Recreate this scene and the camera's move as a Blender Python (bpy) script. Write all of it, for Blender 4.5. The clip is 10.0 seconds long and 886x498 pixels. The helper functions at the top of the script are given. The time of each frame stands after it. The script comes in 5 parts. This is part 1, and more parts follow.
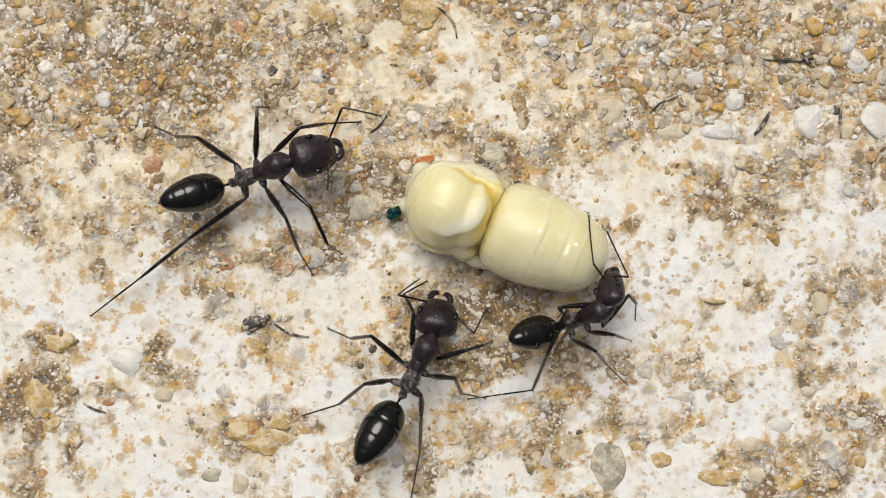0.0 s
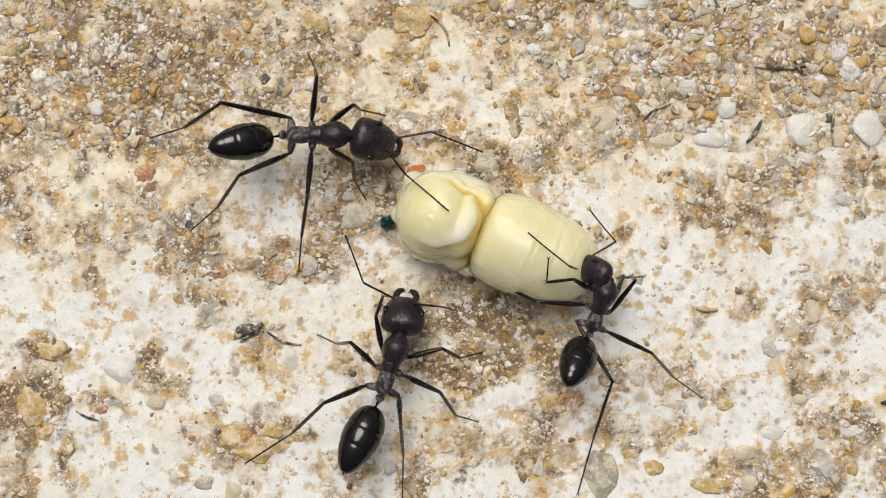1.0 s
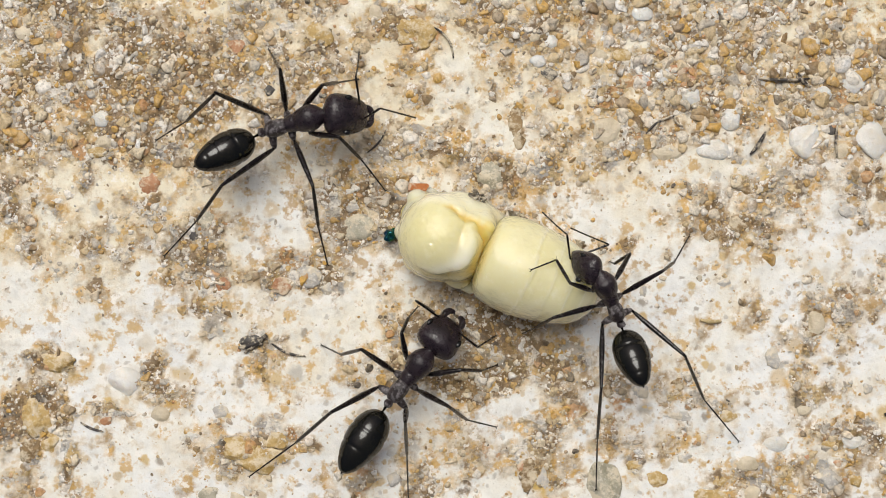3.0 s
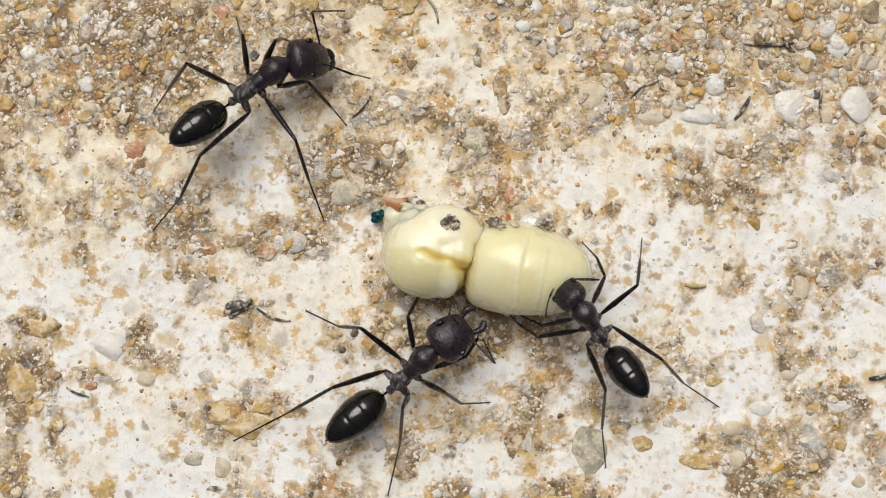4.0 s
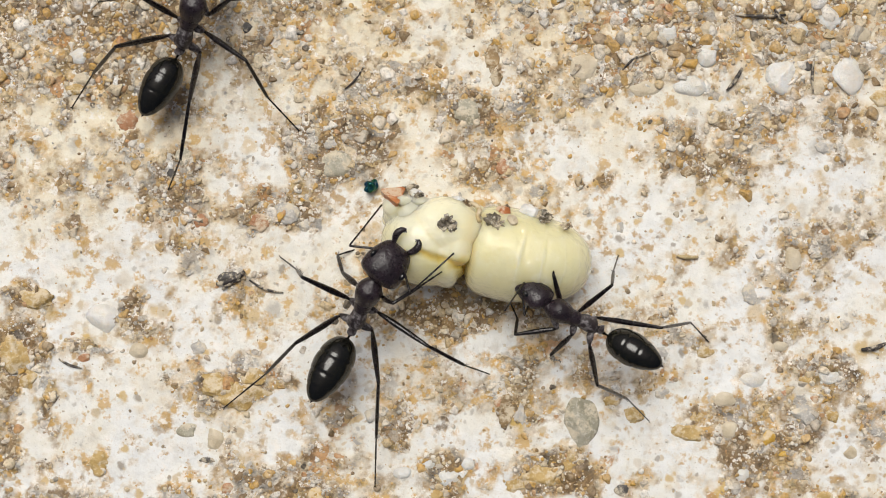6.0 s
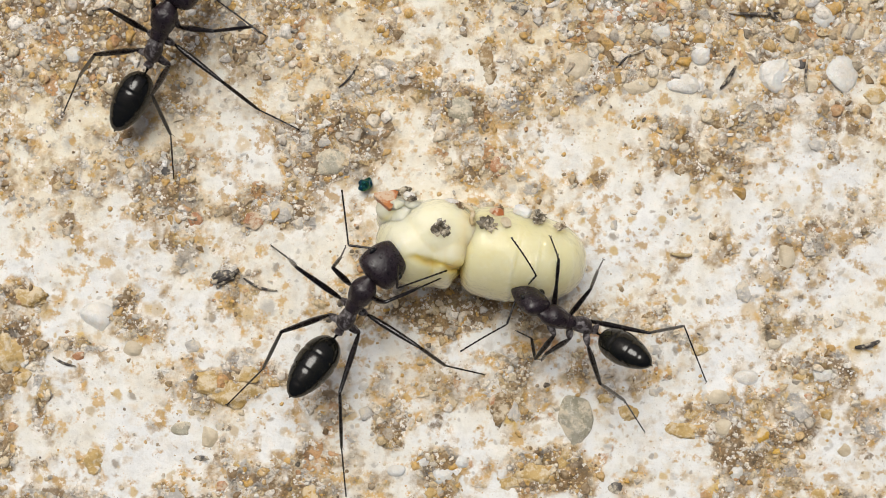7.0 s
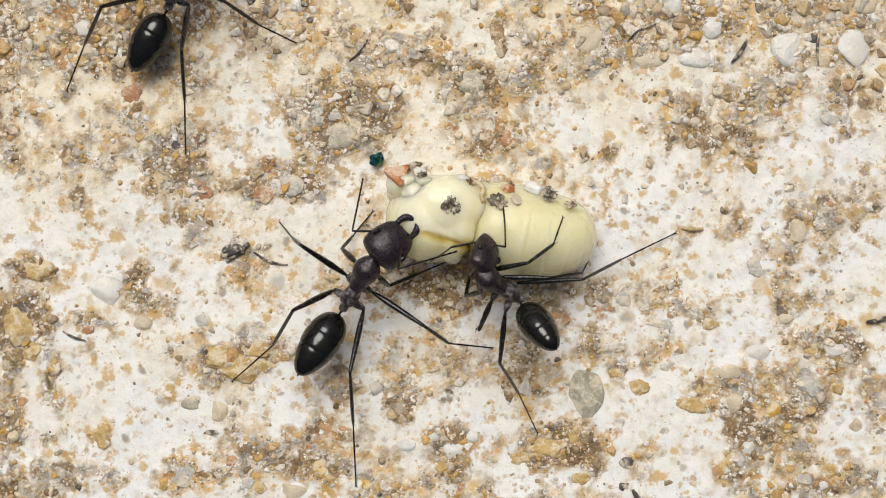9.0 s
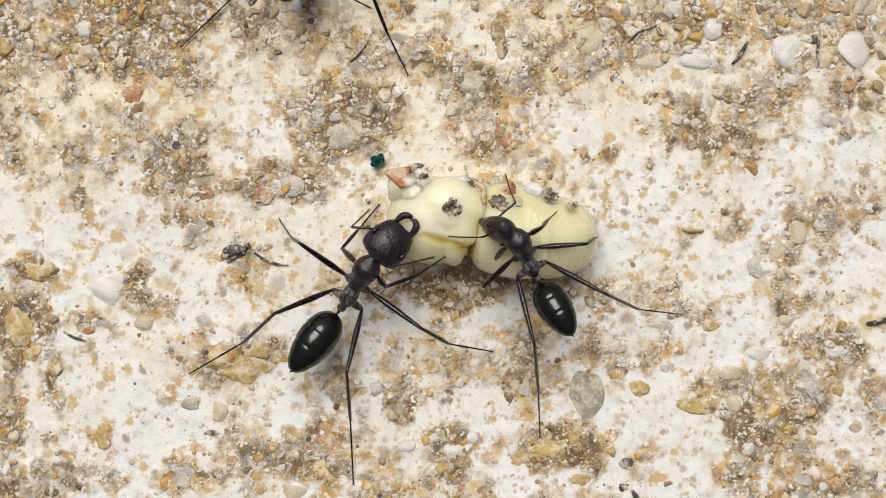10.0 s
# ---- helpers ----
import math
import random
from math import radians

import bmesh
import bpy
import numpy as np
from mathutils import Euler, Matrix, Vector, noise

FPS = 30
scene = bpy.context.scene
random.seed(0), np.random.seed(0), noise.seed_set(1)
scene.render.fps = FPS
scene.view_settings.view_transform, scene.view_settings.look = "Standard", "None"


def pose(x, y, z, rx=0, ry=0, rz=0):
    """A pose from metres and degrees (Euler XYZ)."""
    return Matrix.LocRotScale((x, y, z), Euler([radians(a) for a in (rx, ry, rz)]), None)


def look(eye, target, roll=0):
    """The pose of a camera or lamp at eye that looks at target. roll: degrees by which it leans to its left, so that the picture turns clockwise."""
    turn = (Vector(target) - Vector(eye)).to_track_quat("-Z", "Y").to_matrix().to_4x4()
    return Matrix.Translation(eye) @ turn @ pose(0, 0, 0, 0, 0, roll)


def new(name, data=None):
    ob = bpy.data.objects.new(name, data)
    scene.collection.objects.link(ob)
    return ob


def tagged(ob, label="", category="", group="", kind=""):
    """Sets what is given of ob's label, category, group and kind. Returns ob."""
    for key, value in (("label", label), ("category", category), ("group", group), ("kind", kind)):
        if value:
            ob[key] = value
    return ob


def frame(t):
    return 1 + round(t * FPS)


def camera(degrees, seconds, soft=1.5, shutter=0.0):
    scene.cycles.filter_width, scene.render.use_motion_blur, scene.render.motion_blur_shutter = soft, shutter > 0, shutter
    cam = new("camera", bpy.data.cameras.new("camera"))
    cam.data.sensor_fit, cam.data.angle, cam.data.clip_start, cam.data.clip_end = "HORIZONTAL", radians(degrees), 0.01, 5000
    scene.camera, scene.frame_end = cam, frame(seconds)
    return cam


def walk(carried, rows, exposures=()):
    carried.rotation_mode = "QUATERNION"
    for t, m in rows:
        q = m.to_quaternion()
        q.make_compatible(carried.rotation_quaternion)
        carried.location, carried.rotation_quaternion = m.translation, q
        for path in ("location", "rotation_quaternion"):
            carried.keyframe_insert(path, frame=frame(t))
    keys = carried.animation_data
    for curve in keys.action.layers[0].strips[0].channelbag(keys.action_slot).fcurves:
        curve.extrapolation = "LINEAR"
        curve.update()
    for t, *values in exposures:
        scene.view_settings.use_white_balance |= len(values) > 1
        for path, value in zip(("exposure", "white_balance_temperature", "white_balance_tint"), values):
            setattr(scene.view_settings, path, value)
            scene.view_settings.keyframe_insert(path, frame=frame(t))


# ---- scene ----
cam = camera(40, 10.0, soft=1.0)
# <path>
PATH = [(0, pose(-0.001092, 0.001477, 0.068635, 0, 0, 0.040)), (0.5, pose(-0.001023, 0.001324, 0.068589, 0, 0, 0.042)), (1, pose(-0.000668, 0.001932, 0.068681, 0, 0, 0.037)), (1.5, pose(-0.000763, 0.002306, 0.068682, 0, 0, 0.095)), (2, pose(-0.000777, 0.002940, 0.068749, 0, 0, 0.117)), (2.2, pose(-0.000732, 0.003130, 0.068757, 0, 0, 0.107)), (3.3, pose(-0.000933, 0.002364, 0.068800, 0, 0, 0.051)), (3.5, pose(-0.000658, 0.002198, 0.068807, 0, 0, 0.041)), (4, pose(-0.000047, 0.000596, 0.068853, 0, 0, -0.003)), (4.5, pose(-0.000000, -0.000000, 0.068929, 0, 0, 0.000)), (5, pose(0.000033, -0.000232, 0.068864, 0, 0, -0.002)), (5.2, pose(0.000097, -0.000616, 0.068874, 0, 0, -0.004)), (6.3, pose(0.000484, -0.001032, 0.068927, 0, 0, -0.016)), (6.5, pose(0.000548, -0.000904, 0.068937, 0, 0, -0.019)), (7, pose(0.000730, -0.001135, 0.068972, 0, 0, -0.057)), (7.5, pose(0.000544, -0.001398, 0.068935, 0, 0, 0.017)), (8, pose(0.000385, -0.001661, 0.068861, 0, 0, 0.041)), (8.5, pose(-0.000051, -0.002283, 0.068855, 0, 0, 0.012)), (9, pose(0.000123, -0.002601, 0.068820, 0, 0, -0.029)), (9.5, pose(0.000178, -0.002570, 0.068882, 0, 0, 0.015)), (10, pose(0.000097, -0.002552, 0.068881, 0, 0, 0.059))]
# </path>
walk(cam, PATH, [(0.0, -0.50, 6500, 10), (10.0, -0.50, 6500, 10)])

# ---- light: soft, hazy daylight from beyond the far edge of the ground ----
world = bpy.data.worlds.new("sky")
scene.world = world
world.use_nodes = True
wn = world.node_tree
sky = wn.nodes.new("ShaderNodeTexSky")
sky.sky_type, sky.sun_disc = "NISHITA", False
sky.sun_elevation, sky.sun_rotation = radians(64), radians(-16)
sky.air_density, sky.dust_density, sky.ozone_density = 0.6, 8.0, 0.4
wn.links.new(sky.outputs[0], wn.nodes["Background"].inputs[0])
wn.nodes["Background"].inputs[1].default_value = 0.08
sun = new("sun", bpy.data.lights.new("sun", "SUN"))
sun.data.energy, sun.data.angle, sun.data.color = 3.1, radians(36), (0.975, 0.975, 0.925)
sun.matrix_world = look((-0.12, 0.42, 0.9), (0, 0, 0))

# ---- materials ----
MM = 0.001


class Nodes:
    """A node material in the making."""

    def __init__(self, name):
        self.mat = bpy.data.materials.new(name)
        self.mat.use_nodes = True
        self.tree = self.mat.node_tree
        self.bsdf = self.tree.nodes["Principled BSDF"]

    def add(self, kind, **values):
        n = self.tree.nodes.new("ShaderNode" + kind)
        for key, value in values.items():
            n.inputs[key.replace("_", " ")].default_value = value
        return n

    def link(self, a, b):
        self.tree.links.new(a, b)

    def noise(self, scale, detail=4.0, rough=0.6, where=None):
        n = self.add("TexNoise", Scale=scale, Detail=detail, Roughness=rough)
        self.link(where or self.place(), n.inputs["Vector"])
        return n.outputs["Fac"]

    def place(self):
        return self.add("TexCoord").outputs["Object"]

    def ramp(self, fac, stops, constant=False):
        if len(stops) == 2 and not isinstance(stops[0][1], tuple):
            (p, a), (q, b) = stops
            n = self.add("MapRange", From_Min=p, From_Max=q, To_Min=a, To_Max=b)
            self.link(fac, n.inputs[0])
            return n.outputs[0]
        n = self.add("ValToRGB")
        n.color_ramp.interpolation = "CONSTANT" if constant else "LINEAR"
        band = n.color_ramp.elements
        band.remove(band[1])
        for i, (p, c) in enumerate(stops):
            e = band[0] if i == 0 else band.new(p)
            e.position = p
            e.color = (*c, 1) if isinstance(c, tuple) else (c, c, c, 1)
        self.link(fac, n.inputs[0])
        return n.outputs[0]

    def mix(self, fac, a, b, blend="MIX"):
        n = self.tree.nodes.new("ShaderNodeMix")
        n.data_type, n.blend_type = "RGBA", blend
        for sock, v in ((n.inputs[0], fac), (n.inputs[6], a), (n.inputs[7], b)):
            if isinstance(v, (int, float)):
                sock.default_value = v
            elif isinstance(v, tuple):
                sock.default_value = (*v, 1)
            else:
                self.link(v, sock)
        return n.outputs[2]

    def bump(self, height, distance, strength=1.0, normal=None):
        n = self.add("Bump", Distance=distance, Strength=strength)
        self.link(height, n.inputs["Height"])
        if normal:
            self.link(normal, n.inputs["Normal"])
        return n.outputs[0]

    def finish(self, color, rough, normal=None, **values):
        for sock, v in ((self.bsdf.inputs["Base Color"], color), (self.bsdf.inputs["Roughness"], rough)):
            if isinstance(v, tuple):
                sock.default_value = (*v, 1)
            elif isinstance(v, (int, float)):
                sock.default_value = v
            else:
                self.link(v, sock)
        if normal:
            self.link(normal, self.bsdf.inputs["Normal"])
        for key, value in values.items():
            self.bsdf.inputs[key.replace("_", " ")].default_value = value
        return self.mat


def ground_material():
    m = Nodes("lime_plaster_and_sand")
    sand = m.add("Attribute")
    sand.attribute_name = "sand"
    big, mid = m.noise(150, 6, 0.65), m.noise(620, 6, 0.68)
    fine, grit = m.noise(2300, 5, 0.7), m.noise(6500, 3, 0.65)
    warp = m.add("TexNoise", Scale=1800.0, Detail=3.0)
    m.link(m.place(), warp.inputs["Vector"])
    shove = m.add("VectorMath")
    shove.operation = "SCALE"
    shove.inputs[3].default_value = 0.0006
    m.link(warp.outputs["Color"], shove.inputs[0])
    moved = m.add("VectorMath")
    moved.operation = "ADD"
    m.link(m.place(), moved.inputs[0])
    m.link(shove.outputs[0], moved.inputs[1])

    def cells(scale):
        v = m.add("TexVoronoi", Scale=scale)
        m.link(moved.outputs[0], v.inputs["Vector"])
        split = m.add("SeparateColor")
        m.link(v.outputs["Color"], split.inputs[0])
        return split.outputs[0], v.outputs["Distance"]

    def plus(a, k, b):
        n = m.add("Math")
        n.operation = "MULTIPLY_ADD"
        m.link(a, n.inputs[0])
        n.inputs[1].default_value = k
        m.link(b, n.inputs[2])
        return n.outputs[0]

    coarse, coarse_d = cells(1000.0)
    small, small_d = cells(2300.0)
    amt = sand.outputs["Fac"]
    flat = m.add("Math")
    flat.operation = "MULTIPLY"
    flat.inputs[1].default_value = 0.8
    m.link(amt, flat.inputs[0])
    s8 = flat.outputs[0]
    hue = m.noise(240, 4, 0.6)
    # plaster: white below, creamier towards the far side, faintly washed and specked
    cream = m.add("Attribute")
    cream.attribute_name = "cream"
    c8 = cream.outputs["Fac"]
    white = m.ramp(big, [(0.34, (0.76, 0.71, 0.60)), (0.44, (0.80, 0.785, 0.72)), (0.52, (0.81, 0.81, 0.78)), (0.66, (0.80, 0.81, 0.80))])
    warm = m.ramp(big, [(0.34, (0.74, 0.63, 0.42)), (0.44, (0.79, 0.71, 0.53)), (0.52, (0.81, 0.76, 0.61)), (0.66, (0.82, 0.79, 0.69))])
    plaster = m.mix(c8, white, warm)
    plaster = m.mix(m.ramp(mid, [(0.53, 0.0), (0.68, 0.32)]), plaster, (0.70, 0.57, 0.38))
    plaster = m.mix(m.ramp(m.noise(1250, 5, 0.7), [(0.54, 0.0), (0.68, 0.45)]), plaster, m.ramp(hue, [(0.42, (0.50, 0.46, 0.40)), (0.56, (0.60, 0.46, 0.25))]))
    # grains sunk flush in the plaster, blurred spots of their own tone
    spot_tone = [(0.0, (0.56, 0.44, 0.27)), (0.3, (0.46, 0.43, 0.38)), (0.5, (0.62, 0.48, 0.28)), (0.64, (0.30, 0.25, 0.19)), (0.74, (0.58, 0.40, 0.14)), (0.88, (0.66, 0.60, 0.50))]

    def spots(scale, where_from, size, strength, seed):
        v = m.add("TexVoronoi", Scale=scale)
        off = m.add("VectorMath")
        off.operation = "ADD"
        off.inputs[1].default_value = (seed, seed * 0.7, 0)
        m.link(moved.outputs[0], off.inputs[0])
        m.link(off.outputs[0], v.inputs["Vector"])
        split = m.add("SeparateColor")
        m.link(v.outputs["Color"], split.inputs[0])
        inside = m.ramp(v.outputs["Distance"], [(size * 0.6, 1.0), (size, 0.0)])
        chosen = m.ramp(plus(s8, 0.45, split.outputs[1]), [(where_from, 0.0), (where_from + 0.03, strength)])
        return m.mix(chosen, (0, 0, 0), inside), m.ramp(split.outputs[0], spot_tone, True)

    for scale, start, size, strength, seed in ((520.0, 0.74, 0.32, 0.75, 0.3), (1100.0, 0.66, 0.36, 0.8, 1.1), (2300.0, 0.70, 0.40, 0.7, 2.3)):
        mask, tint = spots(scale, start, size, strength, seed)
        plaster = m.mix(mask, plaster, tint)
    # tan halo about the drifts, then ochre, grey and brown blotches, thicker where sand lies
    plaster = m.mix(m.ramp(plus(hue, 0.9, s8), [(0.52, 0.0), (0.92, 0.75)]), plaster, m.ramp(m.noise(420, 5, 0.7), [(0.38, (0.58, 0.34, 0.09)), (0.47, (0.72, 0.61, 0.43)), (0.55, (0.58, 0.38, 0.14)), (0.62, (0.50, 0.45, 0.38))]))
    tone = m.ramp(hue, [(0.34, (0.40, 0.36, 0.30)), (0.43, (0.56, 0.31, 0.05)), (0.49, (0.66, 0.56, 0.40)), (0.54, (0.30, 0.18, 0.065)), (0.60, (0.52, 0.47, 0.39)), (0.68, (0.60, 0.40, 0.10))])
    col = m.mix(m.ramp(plus(m.noise(760, 6, 0.72), 1.35, s8), [(0.80, 0.0), (1.02, 0.85)]), plaster, tone)
    col = m.mix(m.ramp(m.noise(880, 4, 0.65), [(0.57, 0.0), (0.64, 0.75)]), col, m.ramp(big, [(0.45, (0.58, 0.34, 0.07)), (0.55, (0.44, 0.26, 0.07))]))
    # single grains
    palette = [(0.0, (0.52, 0.36, 0.13)), (0.12, (0.64, 0.54, 0.38)), (0.30, (0.24, 0.16, 0.08)), (0.38, (0.76, 0.71, 0.62)), (0.54, (0.56, 0.42, 0.21)),
               (0.64, (0.44, 0.41, 0.36)), (0.74, (0.80, 0.77, 0.71)), (0.85, (0.22, 0.145, 0.075)), (0.92, (0.54, 0.29, 0.12)), (0.96, (0.40, 0.39, 0.37))]
    earth = m.mix(m.ramp(mid, [(0.40, 0.0), (0.46, 1.0)]), m.ramp(small, palette, True), m.ramp(coarse, palette, True))
    amount = m.ramp(plus(m.noise(1200, 4, 0.7), 1.2, plus(coarse, 0.25, s8)), [(1.02, 0.0), (1.16, 0.8)])
    col = m.mix(amount, col, earth)
    # dark earth in the hollows and pale chips
    col = m.mix(m.ramp(plus(m.noise(1500, 5, 0.7), 1.4, s8), [(1.12, 0.0), (1.26, 0.9)]), col, m.ramp(fine, [(0.4, (0.13, 0.082, 0.04)), (0.6, (0.32, 0.21, 0.10))]))
    col = m.mix(m.ramp(m.noise(1500, 4, 0.65), [(0.60, 0.0), (0.645, 0.8)]), col, (0.82, 0.79, 0.73))
    col = m.mix(m.ramp(grit, [(0.655, 0.0), (0.71, 0.4)]), col, (0.20, 0.15, 0.10))
    # crumbs: every sandy stretch is broken up, light and dark, down to the finest grain
    crumb = m.mix(m.ramp(s8, [(0.15, 0.12), (0.5, 0.9)]), (1.0, 1.0, 1.0), m.ramp(m.noise(1500, 4, 0.62), [(0.36, 0.34), (0.48, 1.0), (0.64, 1.3)]))
    col = m.mix(1.0, col, crumb, "MULTIPLY")
    h = m.bump(m.mix(amount, m.mix(0.12, (0.5, 0.5, 0.5), fine), fine), 0.00026, 0.6, m.bump(mid, 0.0006, 0.3))
    h = m.bump(m.mix(amount, (0.3, 0.3, 0.3), coarse_d), 0.00025, 0.7, h)
    return m.finish(col, m.ramp(mid, [(0.3, 0.40), (0.7, 0.8)]), m.bump(m.mix(amount, m.mix(0.12, (0.5, 0.5, 0.5), grit), grit), 0.00014, 0.9, h), Specular_IOR_Level=0.4)


def grain_material():
    m = Nodes("mixed_sand")
    pick = m.add("NewGeometry").outputs["Random Per Island"]
    col = m.ramp(pick, [(0.0, (0.70, 0.64, 0.53)), (0.12, (0.55, 0.43, 0.25)), (0.24, (0.48, 0.29, 0.08)), (0.34, (0.76, 0.73, 0.67)), (0.46, (0.30, 0.23, 0.15)), (0.54, (0.62, 0.53, 0.38)),
                        (0.66, (0.56, 0.33, 0.07)), (0.74, (0.19, 0.12, 0.055)), (0.81, (0.45, 0.42, 0.37)), (0.90, (0.48, 0.25, 0.10)), (0.935, (0.78, 0.77, 0.74)), (0.97, (0.07, 0.06, 0.05))], True)
    n, film = m.noise(3000, 3), m.noise(700, 4, 0.65)
    col = m.mix(m.ramp(m.noise(330, 3, 0.55), [(0.56, 0.0), (0.61, 0.75)]), col, (0.80, 0.79, 0.76))  # clusters of white crystals
    col = m.mix(m.ramp(film, [(0.42, 0.0), (0.64, 0.45)]), col, m.ramp(m.noise(380, 4), [(0.42, (0.52, 0.31, 0.08)), (0.52, (0.66, 0.56, 0.38)), (0.60, (0.30, 0.20, 0.10))]))
    return m.finish(m.mix(m.ramp(n, [(0.40, 0.0), (0.72, 0.35)]), m.mix(1.0, col, m.ramp(m.noise(5200, 4, 0.7), [(0.36, 0.6), (0.5, 1.0), (0.64, 1.15)]), "MULTIPLY"), (0.62, 0.50, 0.34)), 0.5, m.bump(n, 0.00012, 0.8))


def stone_material(name, dark, light, rough=0.55, spot=None, clear=0.0):
    m = Nodes(name)
    where = m.add("VectorMath")
    where.operation = "ADD"
    m.link(m.place(), where.inputs[0])
    m.link(m.add("ObjectInfo").outputs["Random"], where.inputs[1])
    n, f = m.noise(900, 5, 0.65, where.outputs[0]), m.noise(4500, 3, 0.6, where.outputs[0])
    col = m.mix(m.ramp(n, [(0.35, 0.0), (0.65, 1.0)]), dark, light)
    if spot:
        col = m.mix(m.ramp(f, [(0.56, 0.0), (0.66, 0.8)]), col, spot)
    col = m.mix(m.ramp(m.noise(1500, 4, 0.7, where.outputs[0]), [(0.47, 0.0), (0.58, 0.3 if clear else 0.7)]), col, (0.72, 0.63, 0.47))
    extra = dict(Subsurface_Weight=clear, Subsurface_Radius=(0.0006, 0.0005, 0.0004), Subsurface_Scale=1.0) if clear else {}
    return m.finish(col, rough, m.bump(f, 0.00012, 0.55, m.bump(n, 0.00025, 0.4)), **extra)


def shell_material(name, dark, light, rough, grain=0.00002, haze=None):
    m = Nodes(name)
    n, f, c = m.noise(1400, 4), m.noise(9000, 3, 0.7), m.noise(3800, 3, 0.6)
    col = m.mix(m.ramp(n, [(0.35, 0.0), (0.68, 1.0)]), dark, light)
    if haze:
        col = m.mix(m.ramp(c, [(0.48, 0.0), (0.60, 0.85)]), col, haze)
    r = m.ramp(c, [(0.35, max(rough - 0.08, 0.03)), (0.65, rough + 0.10)])
    h = m.bump(f, grain, 0.6, m.bump(c, grain * 2.0, 0.6))
    return m.finish(col, r, h, Specular_IOR_Level=0.5)


def pupa_material(name, base, warm, deep, rough=0.26):
    """Wet, smooth, see-through skin over yellow tissue."""
    m = Nodes(name)
    n, g = m.noise(260, 4), m.noise(900, 5, 0.6)
    col = m.mix(m.ramp(n, [(0.38, 0.0), (0.62, 1.0)]), base, warm)
    col = m.mix(m.ramp(m.noise(480, 5, 0.65), [(0.53, 0.0), (0.72, 0.45)]), col, deep)
    col = m.mix(m.ramp(m.noise(1500, 5, 0.7), [(0.56, 0.0), (0.70, 0.35)]), col, (0.90, 0.88, 0.74))
    yolk_shade, pale = m.add("Attribute"), m.add("Attribute")
    yolk_shade.attribute_name, pale.attribute_name = "yolk_shade", "pale"
    # amber layer: yellow tissue, plus shade of folds and undersides put into the colour
    col = m.mix(yolk_shade.outputs["Fac"], col, (0.74, 0.55, 0.10))
    col = m.mix(pale.outputs["Fac"], col, (0.93, 0.91, 0.76))
    h = m.bump(g, 0.0003, 0.12, m.bump(n, 0.0005, 0.22))
    wet = m.bump(m.noise(1000, 3, 0.5), 0.0006, 0.7, m.bump(m.noise(3600, 2), 0.00012, 0.5, h))
    m.link(wet, m.bsdf.inputs["Coat Normal"])
    return m.finish(col, m.ramp(g, [(0.35, rough), (0.65, rough + 0.2)]), h, Subsurface_Weight=1.0, Subsurface_Radius=(0.0014, 0.00135, 0.0011),
                    Subsurface_Scale=1.0, Specular_IOR_Level=0.25, Coat_Weight=0.8, Coat_IOR=1.6, Coat_Roughness=0.025)


GROUND = ground_material()
GRAINS = grain_material()
STONES = {
    "white": stone_material("white_quartz", (0.66, 0.63, 0.57), (0.80, 0.79, 0.75), 0.4, clear=0.5),
    "cream": stone_material("cream_limestone", (0.52, 0.43, 0.29), (0.68, 0.60, 0.46), 0.55, clear=0.2),
    "ochre": stone_material("ochre_sandstone", (0.40, 0.26, 0.08), (0.58, 0.41, 0.17), 0.65, (0.66, 0.54, 0.34)),
    "yellow": stone_material("yellow_ochre", (0.52, 0.29, 0.04), (0.66, 0.42, 0.08), 0.6),
    "orange": stone_material("orange_brick_grit", (0.36, 0.16, 0.07), (0.52, 0.28, 0.15), 0.65, (0.56, 0.42, 0.28)),
    "brown": stone_material("brown_earth", (0.17, 0.11, 0.05), (0.36, 0.24, 0.11), 0.65, (0.52, 0.40, 0.25)),
    "grey": stone_material("grey_stone", (0.38, 0.36, 0.33), (0.58, 0.55, 0.50), 0.55, (0.70, 0.67, 0.61)),
    "olive": stone_material("olive_grey_stone", (0.29, 0.27, 0.19), (0.47, 0.44, 0.35), 0.5, (0.62, 0.58, 0.49)),
    "slate": stone_material("dark_slate", (0.035, 0.032, 0.03), (0.11, 0.10, 0.09), 0.5),
}
GRIT = {
    "dark": stone_material("dark_wet_grit", (0.02, 0.017, 0.013), (0.24, 0.20, 0.14), 0.25, (0.74, 0.71, 0.64)),
    "brown": stone_material("brown_wet_grit", (0.06, 0.035, 0.015), (0.22, 0.14, 0.06), 0.3, (0.5, 0.4, 0.26)),
    "white": stone_material("white_wet_grit", (0.74, 0.73, 0.70), (0.80, 0.80, 0.79), 0.2, clear=0.4),
    "orange": stone_material("orange_wet_grit", (0.40, 0.12, 0.035), (0.52, 0.19, 0.06), 0.4),
    "cream": STONES["cream"],
}
HEAD = shell_material("maroon_black_shell", (0.012, 0.0078, 0.0105), (0.025, 0.0165, 0.0215), 0.28, 0.00004)
THORAX = shell_material("dull_maroon_shell", (0.013, 0.0085, 0.0112), (0.027, 0.018, 0.023), 0.31, 0.00004)
DOWNY = shell_material("silvery_down_on_shell", (0.018, 0.012, 0.013), (0.034, 0.025, 0.027), 0.5, 0.00005, haze=(0.19, 0.175, 0.18))
GASTER = shell_material("polished_black_shell", (0.004, 0.004, 0.0035), (0.009, 0.009, 0.006), 0.10, 0.000004)
LEG = shell_material("black_brown_leg", (0.004, 0.003, 0.0035), (0.010, 0.0065, 0.007), 0.24)
EYE = shell_material("black_eye", (0.004, 0.004, 0.005), (0.008, 0.008, 0.009), 0.12, 0.00001)
